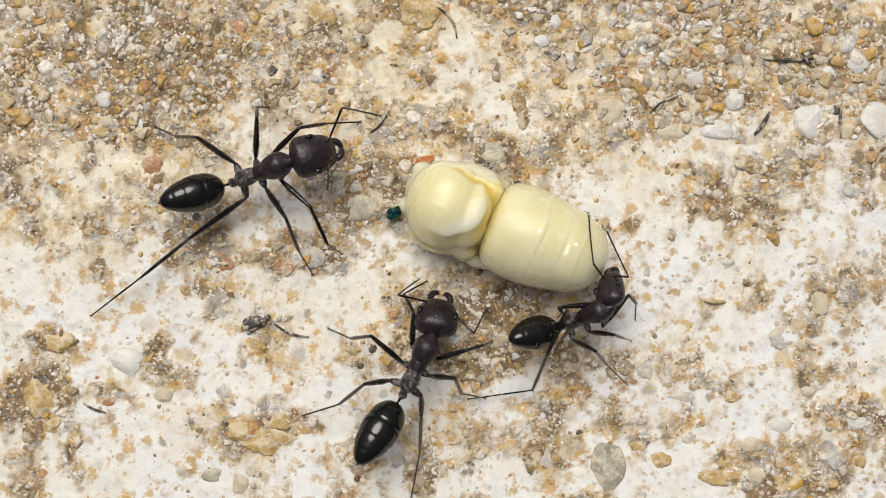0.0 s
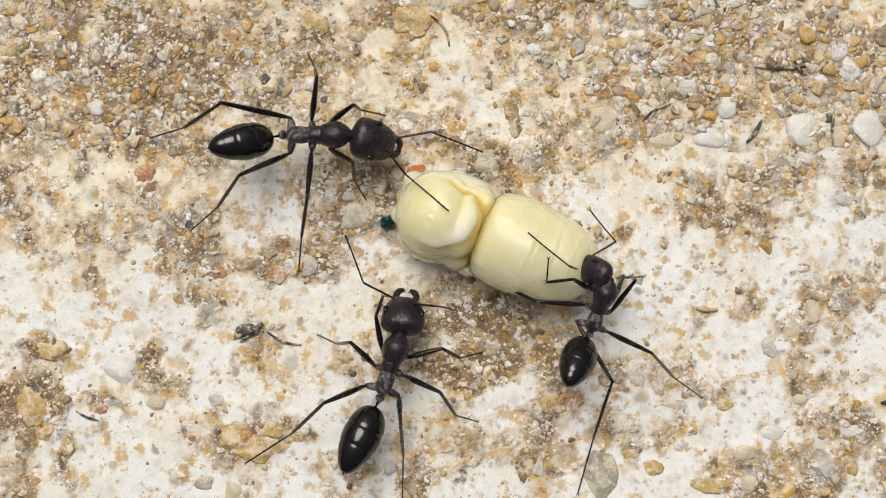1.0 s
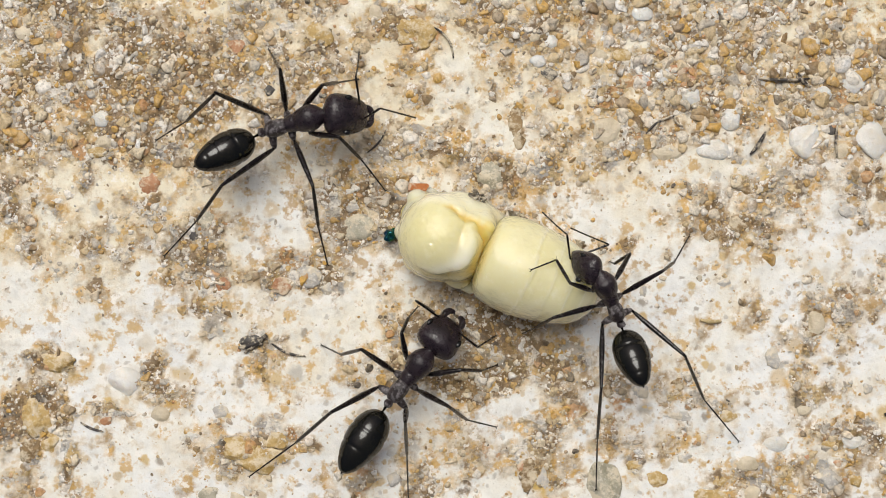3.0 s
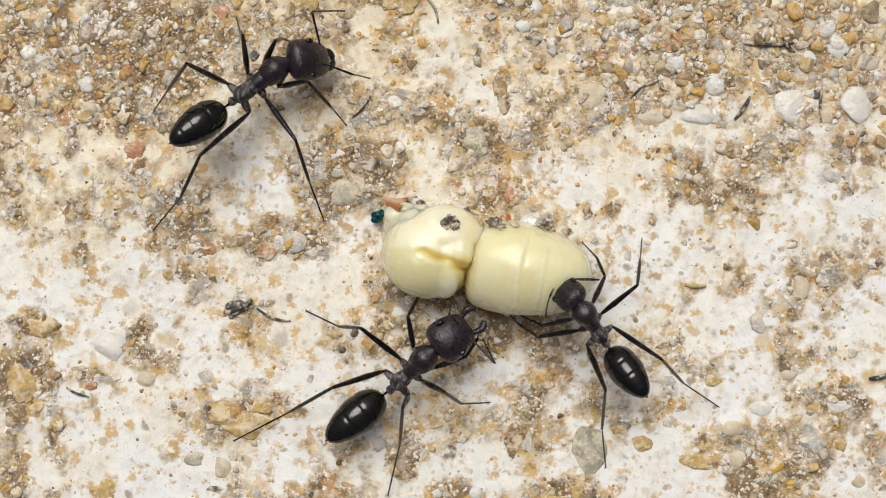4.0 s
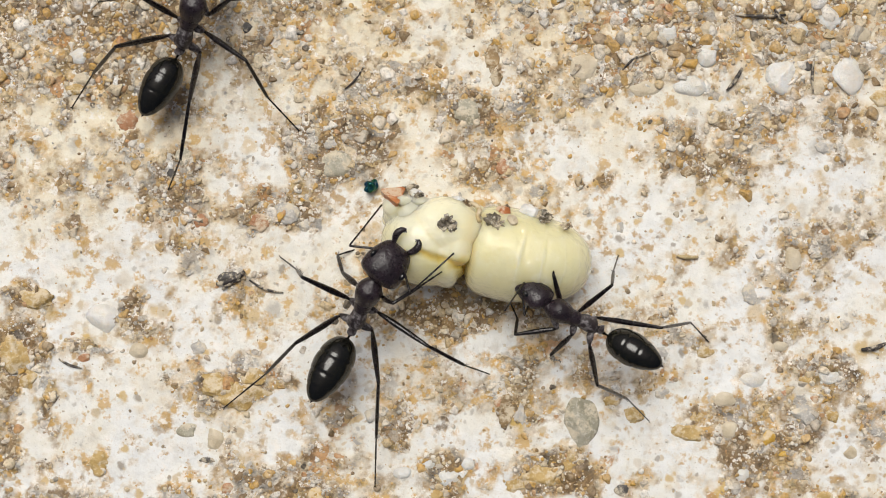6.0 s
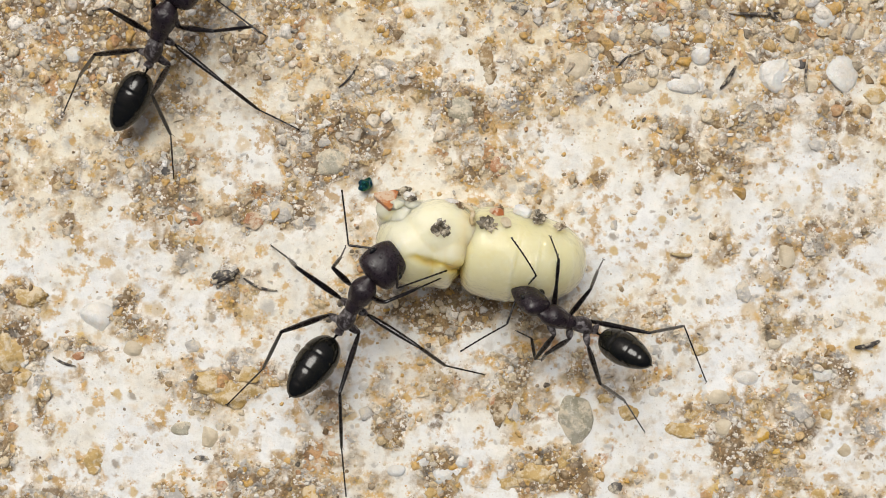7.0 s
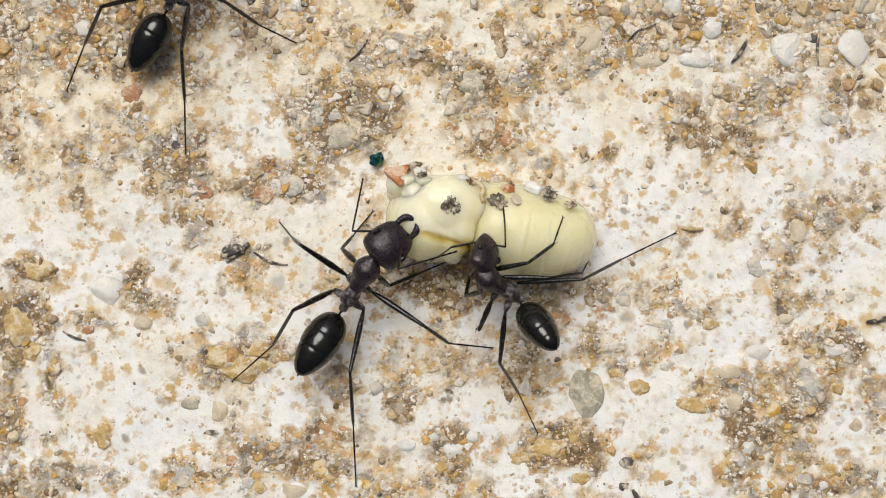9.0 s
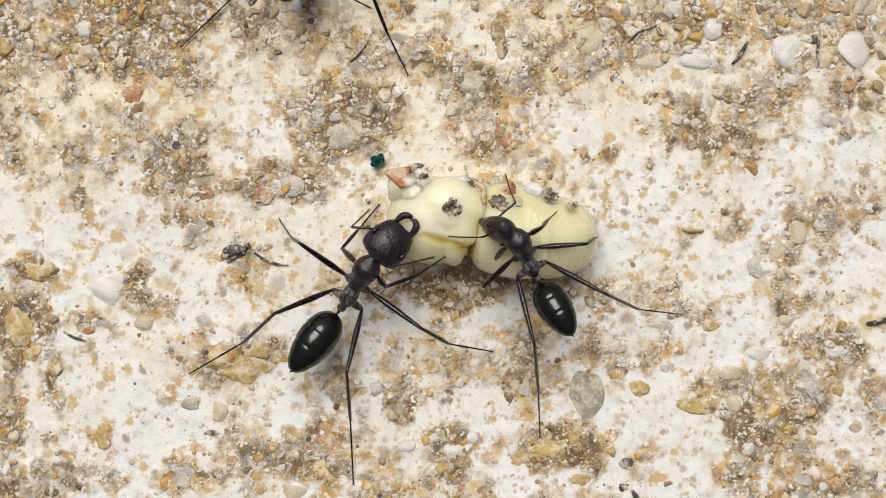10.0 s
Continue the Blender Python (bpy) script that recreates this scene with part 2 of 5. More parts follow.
CREAM = pupa_material("creamy_pupa_skin", (0.76, 0.71, 0.40), (0.785, 0.755, 0.50), (0.74, 0.64, 0.26))
PALE = pupa_material("milky_pupa_skin", (0.78, 0.74, 0.47), (0.80, 0.78, 0.55), (0.77, 0.69, 0.34))
AMBER = pupa_material("yellow_pupa_skin", (0.72, 0.54, 0.13), (0.76, 0.63, 0.23), (0.62, 0.43, 0.07))
BEAD = Nodes("iridescent_blue_green")
BEAD.finish(BEAD.ramp(BEAD.noise(1500, 3), [(0.40, (0.006, 0.05, 0.12)), (0.50, (0.01, 0.10, 0.10)), (0.60, (0.05, 0.16, 0.05))]), 0.15, Metallic=0.7)
BEAD = BEAD.mat
STRAW = stone_material("dry_straw", (0.40, 0.29, 0.13), (0.58, 0.46, 0.25), 0.6)
CHAR = stone_material("black_plant_bit", (0.018, 0.016, 0.015), (0.06, 0.05, 0.045), 0.5)


# ---- building helpers; meshes are drawn in millimetres ----
def part(name, bm, material, parent=None, label="", smooth=True):
    for v in bm.verts:
        v.co *= MM
    bmesh.ops.recalc_face_normals(bm, faces=bm.faces[:])
    me = bpy.data.meshes.new(name)
    bm.to_mesh(me)
    bm.free()
    for p in me.polygons:
        p.use_smooth = smooth
    me.materials.append(material)
    ob = new(name, me)
    ob.parent = parent
    if label:
        tagged(ob, label)
    return ob


def spindle(bm, profile, seg=14, m=Matrix()):
    """A closed tube along x: rows of x, half width, half height, y shift, z shift."""
    rings = []
    for row in profile:
        x, w, h, dy, dz = (*row, 0, 0)[:5]
        rings.append([bm.verts.new(m @ Vector((x, dy + w * math.cos(a), dz + h * math.sin(a)))) for a in (2 * math.pi * i / seg for i in range(seg))])
    for a, b in zip(rings, rings[1:]):
        for i in range(seg):
            bm.faces.new((a[i], a[(i + 1) % seg], b[(i + 1) % seg], b[i]))
    bm.faces.new(rings[0][::-1])
    bm.faces.new(rings[-1])
    return bm


def smooth_rows(rows, n):
    """The rows joined by a smooth curve, n steps a stretch."""
    wide = max(len(q) for q in rows)
    r = np.array([(*q, *[0] * (wide - len(q))) for q in rows], float)
    out = []
    for i in range(len(r) - 1):
        p0, p1, p2, p3 = r[max(i - 1, 0)], r[i], r[i + 1], r[min(i + 2, len(r) - 1)]
        for k in range(n):
            s = k / n
            out.append(0.5 * (2 * p1 + (p2 - p0) * s + (2 * p0 - 5 * p1 + 4 * p2 - p3) * s * s + (3 * p1 - p0 - 3 * p2 + p3) * s ** 3))
    out.append(r[-1])
    return out


def blob(bm, centre, radii, turn=(0, 0, 0), lumps=0.0, scale=0.6, sub=3, seed=0.0):
    """A rounded body with an uneven skin."""
    m = pose(*centre, *turn)
    made = bmesh.ops.create_icosphere(bm, subdivisions=sub, radius=1.0)["verts"]
    for v in made:
        d = v.co.normalized()
        k = 1 + lumps * noise.noise(d / scale + Vector((seed, 3.1 * seed, 1.7)))
        v.co = m @ Vector((d.x * radii[0] * k, d.y * radii[1] * k, d.z * radii[2] * k))
    return bm


def rod(bm, points, radii, seg=8):
    """A tube along a line of points with a radius at each."""
    rings, pts = [], [Vector(p) for p in points]
    for i, p in enumerate(pts):
        d = (pts[min(i + 1, len(pts) - 1)] - pts[max(i - 1, 0)]).normalized()
        u = d.cross(Vector((0, 0, 1)) if abs(d.z) < 0.9 else Vector((0, 1, 0))).normalized()
        w = d.cross(u)
        rings.append([bm.verts.new(p + radii[i] * (u * math.cos(a) + w * math.sin(a))) for a in (2 * math.pi * k / seg for k in range(seg))])
    for a, b in zip(rings, rings[1:]):
        for i in range(seg):
            bm.faces.new((a[i], a[(i + 1) % seg], b[(i + 1) % seg], b[i]))
    bm.faces.new(rings[0][::-1])
    bm.faces.new(rings[-1])
    return bm


def bell(x, w):
    return math.exp(-(x / w) ** 2)


# ---- the ground: pale plaster with drifts of sand, millimetres from the middle ----
# <patches>
TOP_DRIFTS = [(-20.29, 10.91, 8.96, 4.8, 0.78), (-17.73, 12.19, 6.72, 3.52, 0.85), (-22.21, 8.67, 5.44, 2.88, 0.75), (-11.65, 12.19, 7.68, 3.52, 0.68), (-23.17, 15.07, 9.6, 2.88, 0.75), (-23.81, 10.27, 4.48, 3.52, 0.7), (-2.69, 13.15, 5.12, 3.52, 0.42), (6.91, 12.19, 5.44, 3.2, 0.62), (14.91, 12.51, 7.36, 3.52, 0.74), (22.27, 12.19, 5.12, 3.84, 0.72), (20.99, 8.03, 4.16, 1.92, 0.6), (-5.89, 15.39, 9.6, 1.92, 0.6), (3.71, 15.71, 8, 2.56, 0.65), (-19.33, 7.71, 4.16, 2.24, 0.5), (-23.81, 6.75, 2.88, 2.88, 0.5), (-14.53, 8.35, 5.12, 1.92, 0.45), (-7.17, 9.31, 4.8, 2.24, 0.45), (13.31, 16.03, 9.6, 2.56, 0.75), (11.07, 9.31, 3.84, 1.6, 0.6)]
RIGHT_DRIFTS = [(15.23, 3.87, 3.2, 1.34, 0.85), (12.67, 4.51, 2.24, 1.6, 0.6), (22.59, 6.11, 2.24, 1.76, 0.7), (19.71, -2.53, 1.76, 1.6, 0.72), (21.31, -0.61, 3.52, 1.6, 0.62), (19.71, -5.09, 1.6, 1.44, 0.7), (17.79, 6.11, 2.56, 1.6, 0.55), (18.11, -10.21, 4.0, 1.4, 0.6), (21.95, -8.29, 2.24, 1.12, 0.8), (23.87, -10.85, 1.6, 2.24, 0.7), (18.75, -13.09, 2.88, 1.6, 0.7), (22.27, -15.65, 3.3, 1.7, 0.62), (16.51, -15.33, 1.92, 1.28, 0.7), (24.19, 0.67, 1.92, 1.6, 0.55), (14.27, -6.37, 1.6, 0.96, 0.5), (9.79, -5.41, 1.92, 0.8, 0.45), (12.03, -5.09, 1.28, 0.96, 0.55)]
# the drift at 1.79, -1.89 is brown sand that also paints the pupa's shadow
MIDDLE_DRIFTS = [(1.79, -1.89, 4.16, 1.92, 0.85), (4.67, -3.81, 3.52, 1.44, 0.8), (-5.25, 4.51, 3.52, 2.24, 0.75), (2.43, 6.75, 5.44, 1.92, 0.74), (-4.61, 5.47, 2.88, 1.92, 0.74), (3.39, 3.55, 1.92, 1.28, 0.87), (-2.05, 8.03, 3.52, 1.28, 0.67), (8.19, 2.27, 1.28, 0.8, 0.72), (-4.61, 2.91, 1.92, 1.28, 0.62), (0.51, -4.45, 4.8, 1.09, 0.87), (-0.77, -1.25, 3.52, 1.92, 0.72), (6.27, -5.09, 3.52, 0.96, 0.57), (-2.69, -1.89, 1.92, 1.28, 0.62), (3.07, -8.29, 5.76, 1.92, 0.52), (6.91, 8.99, 3.84, 1.92, 0.52), (5.31, 0.67, 3.84, 2.56, 0.47), (10.11, -8.29, 2.88, 1.12, 0.62), (-2.69, -10.53, 1.92, 1.28, 0.67), (4.67, -10.21, 1.6, 0.96, 0.62)]
LEFT_DRIFTS = [(-14.53, 3.55, 2.88, 1.6, 0.6), (-18.69, 4.19, 3.84, 1.6, 0.55), (-20.61, 0.67, 1.92, 1.28, 0.45), (-14.85, 1.63, 2.56, 1.76, 0.73), (-15.49, 0.03, 1.92, 1.6, 0.68), (-9.41, 0.99, 2.56, 1.12, 0.76), (-7.81, 1.31, 1.6, 1.28, 0.7), (-11.65, -3.81, 1.12, 1.92, 0.8), (-11.33, -9.09, 2.4, 1.54, 0.95), (-11.97, -8.93, 2.72, 1.6, 0.95), (-23.81, -7.33, 1.92, 2.4, 0.95), (-24.45, 4.51, 1.28, 2.24, 0.68), (-22.85, -3.81, 1.6, 0.8, 0.58), (-17.09, -5.09, 1.92, 1.28, 0.58), (-20.29, -7.17, 1.6, 0.8, 0.58), (-24.45, -12.45, 1.28, 1.92, 0.78), (-21.57, -9.57, 1.28, 1.28, 0.48), (-20.29, 2.91, 1.6, 1.6, 0.43), (-5.89, -4.13, 1.92, 1.28, 0.48), (-13.57, -1.89, 1.6, 0.96, 0.43), (-9.73, -3.81, 1.28, 0.96, 0.48)]
BOTTOM_DRIFTS = [(5.79, -13.89, 2.56, 1.54, 0.95), (8.03, -14.21, 1.44, 0.7, 0.95), (5.63, -14.05, 2.4, 1.44, 0.92), (0.51, -14.05, 1.92, 1.34, 0.75), (-9.09, -14.69, 5.12, 1.44, 0.75), (-6.85, -14.05, 2.24, 1.6, 0.7), (-13.89, -15.65, 2.56, 0.96, 0.7), (-18.69, -15.33, 2.56, 0.96, 0.5), (-23.17, -15.65, 2.56, 1.28, 0.6), (-6.21, -10.85, 1.6, 1.12, 0.5), (7.87, -13.41, 1.6, 0.96, 0.8), (-2.69, -15.33, 2.88, 1.28, 0.4), (-19.33, -13.15, 0.8, 0.64, 0.7), (10.43, -14.69, 1.28, 0.8, 0.4), (2.43, -16.61, 6.4, 0.96, 0.55), (-2.69, -11.49, 1.6, 1.28, 0.55)]
DRIFTS = TOP_DRIFTS + RIGHT_DRIFTS + MIDDLE_DRIFTS + LEFT_DRIFTS + BOTTOM_DRIFTS
# </patches>
HALF_X, HALF_Y, STEP = 31.0, 24.0, 0.2


def ripple(p, *octaves):
    return sum(a * noise.noise(p * f + Vector((7.3 * f, 2.1 / f, 4.7))) for a, f in octaves)


def sandiness(x, y):
    """How much sand lies at a place, 0 to 1 and a little more: ragged drifts, broken by clumps."""
    p = Vector((x, y, 0))
    wx = x + ripple(p, (1.1, 0.31), (0.8, 0.83), (0.4, 2.2))
    wy = y + ripple(p + Vector((31, 12, 0)), (1.1, 0.31), (0.8, 0.83), (0.4, 2.2))
    s = 0.0
    for px, py, rx, ry, k in DRIFTS:
        a = (wx - px) / rx
        if -2 < a < 2:
            q = a * a + ((wy - py) / ry) ** 2
            if q < 4:
                s = max(s, k * min(1.0, 1.45 * math.exp(-1.1 * q)))
    return s * 0.82 + ripple(p, (0.20, 0.3), (0.36, 0.78), (0.30, 1.7), (0.14, 3.9)) - 0.03


def creaminess(x, y):
    p = Vector((x, y, 9))
    return min(1.0, max(0.0, 0.20 + 0.050 * y - 0.006 * x + 0.55 * noise.noise(p * 0.12) + 0.35 * noise.noise(p * 0.4)))


def relief(x, y, s):
    p = Vector((x, y, 5))
    s = min(max(s, 0.0), 1.0)
    z = 0.16 * noise.noise(p * 0.16) + 0.07 * noise.noise(p * 0.8) + 0.025 * noise.noise(p * 2.6)
    return z - 0.22 + s * (0.10 + 0.22 * noise.noise(p * 1.3 + Vector((3, 7, 1))) + 0.10 * noise.noise(p * 3.4))


def level(x, y):
    return relief(x, y, sandiness(x, y))


def build_ground():
    nx, ny = int(2 * HALF_X / STEP) + 1, int(2 * HALF_Y / STEP) + 1
    xs, ys = np.linspace(-HALF_X, HALF_X, nx), np.linspace(-HALF_Y, HALF_Y, ny)
    verts, sand, cream = [], [], []
    for y in ys:
        for x in xs:
            s = sandiness(x, y)
            sand.append(s)
            cream.append(creaminess(x, y))
            verts.append((x * MM, y * MM, relief(x, y, s) * MM))
    faces = [(j * nx + i, j * nx + i + 1, (j + 1) * nx + i + 1, (j + 1) * nx + i) for j in range(ny - 1) for i in range(nx - 1)]
    # the sheet runs on, coarser, as far as one could look
    rim = [i for i in range(nx)] + [j * nx + nx - 1 for j in range(1, ny)] + [(ny - 1) * nx + i for i in range(nx - 2, -1, -1)] + [j * nx for j in range(ny - 2, 0, -1)]
    last = rim
    for grow in (1.05, 1.15, 1.3, 1.6, 2.2, 3.5, 7.0, 16.0, 50.0, 200.0, 1000.0):
        ring = []
        for i in rim:
            x, y, z = verts[i]
            ring.append(len(verts))
            verts.append((x * grow, y * grow, -0.0002))
            sand.append(0.4)
            cream.append(0.5)
        n = len(rim)
        faces += [(last[(k + 1) % n], last[k], ring[k], ring[(k + 1) % n]) for k in range(n)]
        last = ring
    me = bpy.data.meshes.new("ground")
    me.from_pydata(verts, [], faces)
    me.attributes.new("sand", "FLOAT", "POINT").data.foreach_set("value", sand)
    me.attributes.new("cream", "FLOAT", "POINT").data.foreach_set("value", cream)
    for p in me.polygons:
        p.use_smooth = True
    me.materials.append(GROUND)
    return tagged(new("ground", me), "cream lime plaster ground with drifts of ochre sand", "ground", kind="structure")


build_ground()


def unit_grains():
    """Angular grain shapes, fine ones with few faces first."""
    rng = np.random.default_rng(4)
    shapes = []
    for k in range(24):
        bm = bmesh.new()
        bmesh.ops.create_icosphere(bm, subdivisions=1 if k < 8 else 2 if k < 16 else 3, radius=1.0)
        v = np.array([q.co[:] for q in bm.verts])
        for _ in range(5 if k < 8 else 7):
            d = rng.normal(size=3)
            d /= np.linalg.norm(d)
            over = np.maximum(v @ d - rng.uniform(0.4, 0.85), 0)
            v -= over[:, None] * d
        v *= rng.uniform(0.7, 1.2, size=3)
        shapes.append((v, np.array([[q.index for q in f.verts] for f in bm.faces])))
        bm.free()
    return shapes


def build_grains(count):
    rng = np.random.default_rng(11)
    shapes, V, F, n, made = unit_grains(), [], [], 0, 0
    while made < count:
        x, y = rng.uniform(-27.5, 27.5), rng.uniform(-18.0, 20.0)
        s = sandiness(x, y)
        if rng.random() > 0.05 + min(max(s - 0.16, 0) * 1.5, 1.0):
            continue
        coarse = 1.0 + 0.35 * min(1.0, max(0.0, (y - 5) / 5)) * (0.6 + 0.6 * (x > 5))
        r = min(0.074 * math.exp(rng.normal(0.12, 0.58)), 0.34) * coarse * (1.0 if s > 0.3 else 0.75)
        if s > 0.3 and rng.random() < (0.06 if y > 7 and x > 5 else 0.03):
            r = rng.uniform(0.20, 0.46) * coarse
        v, f = shapes[rng.integers(8) + (0 if r < 0.09 else 8 if r < 0.24 else 16)]
        a = Euler(rng.uniform(0, 6.28, size=3)).to_matrix()
        q = (v * r) @ np.array(a).T * np.array((1, 1, 0.6)) + np.array((x, y, relief(x, y, s) + r * rng.uniform(-0.52, 0.0)))
        V.append(q)
        F.append(f + n)
        n += len(v)
        made += 1
    me = bpy.data.meshes.new("sand_grains")
    me.from_pydata(np.concatenate(V) * MM, [], np.concatenate(F).tolist())
    me.polygons.foreach_set("use_smooth", [True] * len(me.polygons))
    me.materials.append(GRAINS)
    tagged(new("sand_grains", me), "loose ochre, white and grey sand grains", "sand", kind="stuff")


build_grains(25000)


# ---- stones on the ground: x, y, half length, half width, in millimetres ----
# <pebbles>
PEBBLES = {
    "white": [(-19.01, -4.93, 0.9, 0.8), (17.95, -8.45, 0.7, 0.45), (22.27, -8.29, 0.64, 0.45), (17.47, -13.89, 0.45, 0.45), (21.63, -16.06, 0.38, 0.32), (-1.89, -13.73, 0.51, 0.32), (0.67, -14.05, 0.64, 0.48), (-3.81, -8.93, 0.32, 0.26), (-20.29, 9.95, 0.51, 0.45), (-0.45, -13.25, 0.38, 0.29), (1.79, -13.25, 0.45, 0.32), (15.46, 10.02, 0.64, 0.64), (14.56, 8.26, 1.12, 0.58), (19.68, 8.74, 0.86, 0.9), (23.36, 8.74, 0.96, 1.12), (11.52, 12.42, 0.45, 0.58), (10.4, 15.94, 0.58, 0.45), (13.12, 11.3, 0.64, 0.58), (22.4, 12.1, 0.7, 0.7), (20.64, 11.36, 0.45, 0.45), (4.48, 13.22, 0.45, 0.32), (5.12, 14.34, 0.45, 0.38)],
    "cream": [(-16.93, -6.85, 0.51, 0.51), (-12.61, -11.81, 0.58, 0.64), (-8.45, -16.29, 0.8, 0.48), (19.55, -6.53, 0.38, 0.32), (16.67, -11.33, 0.51, 0.45), (23.55, -12.61, 0.45, 0.38), (16.35, -9.57, 0.64, 0.38), (20.19, -1.57, 0.64, 0.83), (8.32, 9.28, 0.77, 0.77), (21.76, 8.1, 0.64, 0.45), (15.36, 11.46, 0.45, 0.38), (-4.8, 15.94, 0.51, 0.58), (-24.48, 14.82, 0.8, 0.45), (-20.16, 8.58, 0.45, 0.38), (8, 13.54, 0.45, 0.38), (24, 11.14, 0.64, 0.58), (4.16, 14.66, 0.38, 0.32), (11.84, 8.1, 0.96, 0.45)],
    "ochre": [(-22.85, -3.81, 0.96, 0.58), (-19.17, -13.15, 0.7, 0.7), (-10.37, -16.13, 0.38, 0.38), (15.23, -6.85, 0.45, 0.38), (20.99, -8.45, 0.58, 0.38), (22.43, -10.53, 0.38, 0.38), (7.87, -15.65, 0.45, 0.38), (11.23, -10.53, 0.58, 0.45), (9.95, -9.73, 0.45, 0.32), (14.75, -10.53, 0.45, 0.32), (14.43, -11.49, 0.96, 0.64), (0.03, -15.01, 0.45, 0.32), (-7.81, 6.27, 0.7, 0.32), (-20.61, 7.97, 0.64, 0.45), (22.11, -15.17, 0.45, 0.45), (-8, 14.66, 0.8, 0.64), (-2.4, 14.82, 1.15, 0.83), (9.28, 13.54, 0.58, 0.38), (25.28, 7.46, 0.64, 0.45), (-11.01, -9.41, 1.47, 0.83), (-12.45, -8.77, 0.83, 0.64), (-10.3, -8.29, 0.64, 0.45), (6.11, -13.89, 1.28, 0.7), (4.83, -14.37, 0.83, 0.58), (7.39, -13.47, 0.58, 0.38), (-23.97, -7.01, 0.9, 1.09), (-23.17, -8.29, 0.58, 0.64)],
    "yellow": [(-6.85, -15.1, 0.45, 0.48), (18.75, -11.81, 0.51, 0.45), (-4.13, -15.97, 0.32, 0.26), (19.71, -12.61, 0.29, 0.26)],
    "orange": [(-19.97, -7.17, 0.32, 0.26), (-11.81, -14.62, 0.38, 0.32), (21.47, -9.57, 0.26, 0.19), (19.71, -9.25, 0.26, 0.19), (19.23, -13.89, 0.26, 0.22), (1.15, -16.19, 0.38, 0.38), (-17.41, 6.27, 0.64, 0.58), (-10.05, 0.51, 0.58, 0.48), (-13.41, 0.67, 0.51, 0.48), (3.71, 3.55, 0.64, 0.51), (3.65, -9.73, 0.32, 0.42), (-24.22, -13.09, 0.29, 0.26), (12.48, 12.74, 0.51, 0.38), (10.4, 12.1, 0.64, 0.51), (-12.64, 14.02, 0.51, 0.45), (13.28, 12.26, 0.38, 0.32)],
    "brown": [(8.51, -5.5, 0.45, 0.45), (12.35, -5.09, 0.51, 0.45), (-21.25, 2.75, 0.45, 0.38), (4.03, -10.37, 0.54, 0.9), (-24.29, -8.93, 0.64, 0.83), (20.03, -2.05, 0.7, 0.45), (2.59, 3.71, 0.45, 0.38), (15.87, 4.03, 0.58, 0.38), (14.27, 3.39, 0.51, 0.32), (3.2, 9.86, 0.42, 0.9), (3.42, 8.8, 0.38, 0.51), (16.32, 6.02, 0.45, 0.32)],
    "grey": [(-11.97, -11.17, 0.32, 0.32), (-10.69, -13.25, 0.26, 0.22), (-10.85, -15.81, 0.38, 0.32), (-14.69, -15.49, 0.64, 0.64), (4.67, -10.53, 0.45, 0.8), (10.43, -5.41, 0.51, 0.45), (17.79, -3.65, 0.38, 0.64), (12.51, -6.85, 0.8, 0.32), (23.17, -5.34, 0.32, 0.32), (20.83, -10.37, 0.64, 0.58), (20.67, -15.65, 0.51, 0.38), (12.83, -9.25, 0.45, 0.26), (-6.05, 4.99, 0.42, 0.32), (-8.45, 0.99, 0.64, 0.58), (-7.49, 0.35, 0.32, 0.38), (-3.65, -10.53, 0.38, 0.38), (-13.57, -6.69, 0.51, 0.38), (10.43, 0.19, 0.26, 0.38), (15.07, 0.67, 0.38, 0.26), (21.95, 4.67, 0.45, 0.38), (13.44, 14.02, 0.58, 0.48), (17.28, 12.1, 0.38, 0.32)],
    "olive": [(-14.11, -11.33, 0.64, 0.38), (8.19, -10.85, 0.9, 1.34), (1.79, 6.75, 0.86, 0.8), (-5.73, 3.87, 1.02, 0.77), (-14.37, 4.19, 0.7, 0.51)],
    "slate": [(-12.93, -13.02, 0.51, 0.26), (10.59, -14.69, 0.54, 0.35), (10.34, -16.06, 0.29, 0.26), (-15.01, 3.3, 0.32, 0.32), (-11.65, -2.69, 0.77, 0.38), (13.63, 0.93, 0.19, 0.19), (14.24, 14.88, 0.45, 0.42), (6.88, 16.58, 0.45, 0.45), (5.12, 12.48, 0.45, 0.38), (20.48, 12.26, 0.32, 0.32), (-10.72, 11.55, 0.29, 0.26), (-7.84, 11.3, 0.29, 0.19), (21.12, 9.31, 0.29, 0.29)],
}
TWIGS = [(-21.41, -7.26, -20.13, -7.78, 0.08, 0.05, 1), (-10.59, -2.78, -8.67, -3.49, 0.08, 0.08, 1), (24.1, -6.75, 25.47, -6.37, 0.16, 0.05, 1), (10.85, -16.22, 11.39, -16.93, 0.16, 0.05, 1), (13.63, -1.41, 14.85, -1.5, 0.13, 0.03, 0), (-12.45, -3.01, -10.85, -2.27, 0.19, 0.1, 1), (-12.13, -3.33, -11.1, -2.78, 0.13, -0.1, 1), (16.96, 12.26, 19.84, 12.26, 0.1, 0.04, 1), (19.2, 12.58, 19.9, 11.78, 0.1, 0.1, 1), (10.56, 9.12, 12.16, 10.11, 0.08, -0.1, 1), (12.16, 10.11, 12.64, 9.54, 0.06, 0.2, 1), (16.48, 7.94, 17.34, 9.22, 0.13, 0.03, 1), (21.44, 9.86, 21.38, 7.78, 0.08, 0.06, 1), (-1.44, 15.14, -0.32, 13.38, 0.08, -0.15, 1), (-5.18, 8.03, -4.13, 9.31, 0.06, 0.08, 1)]
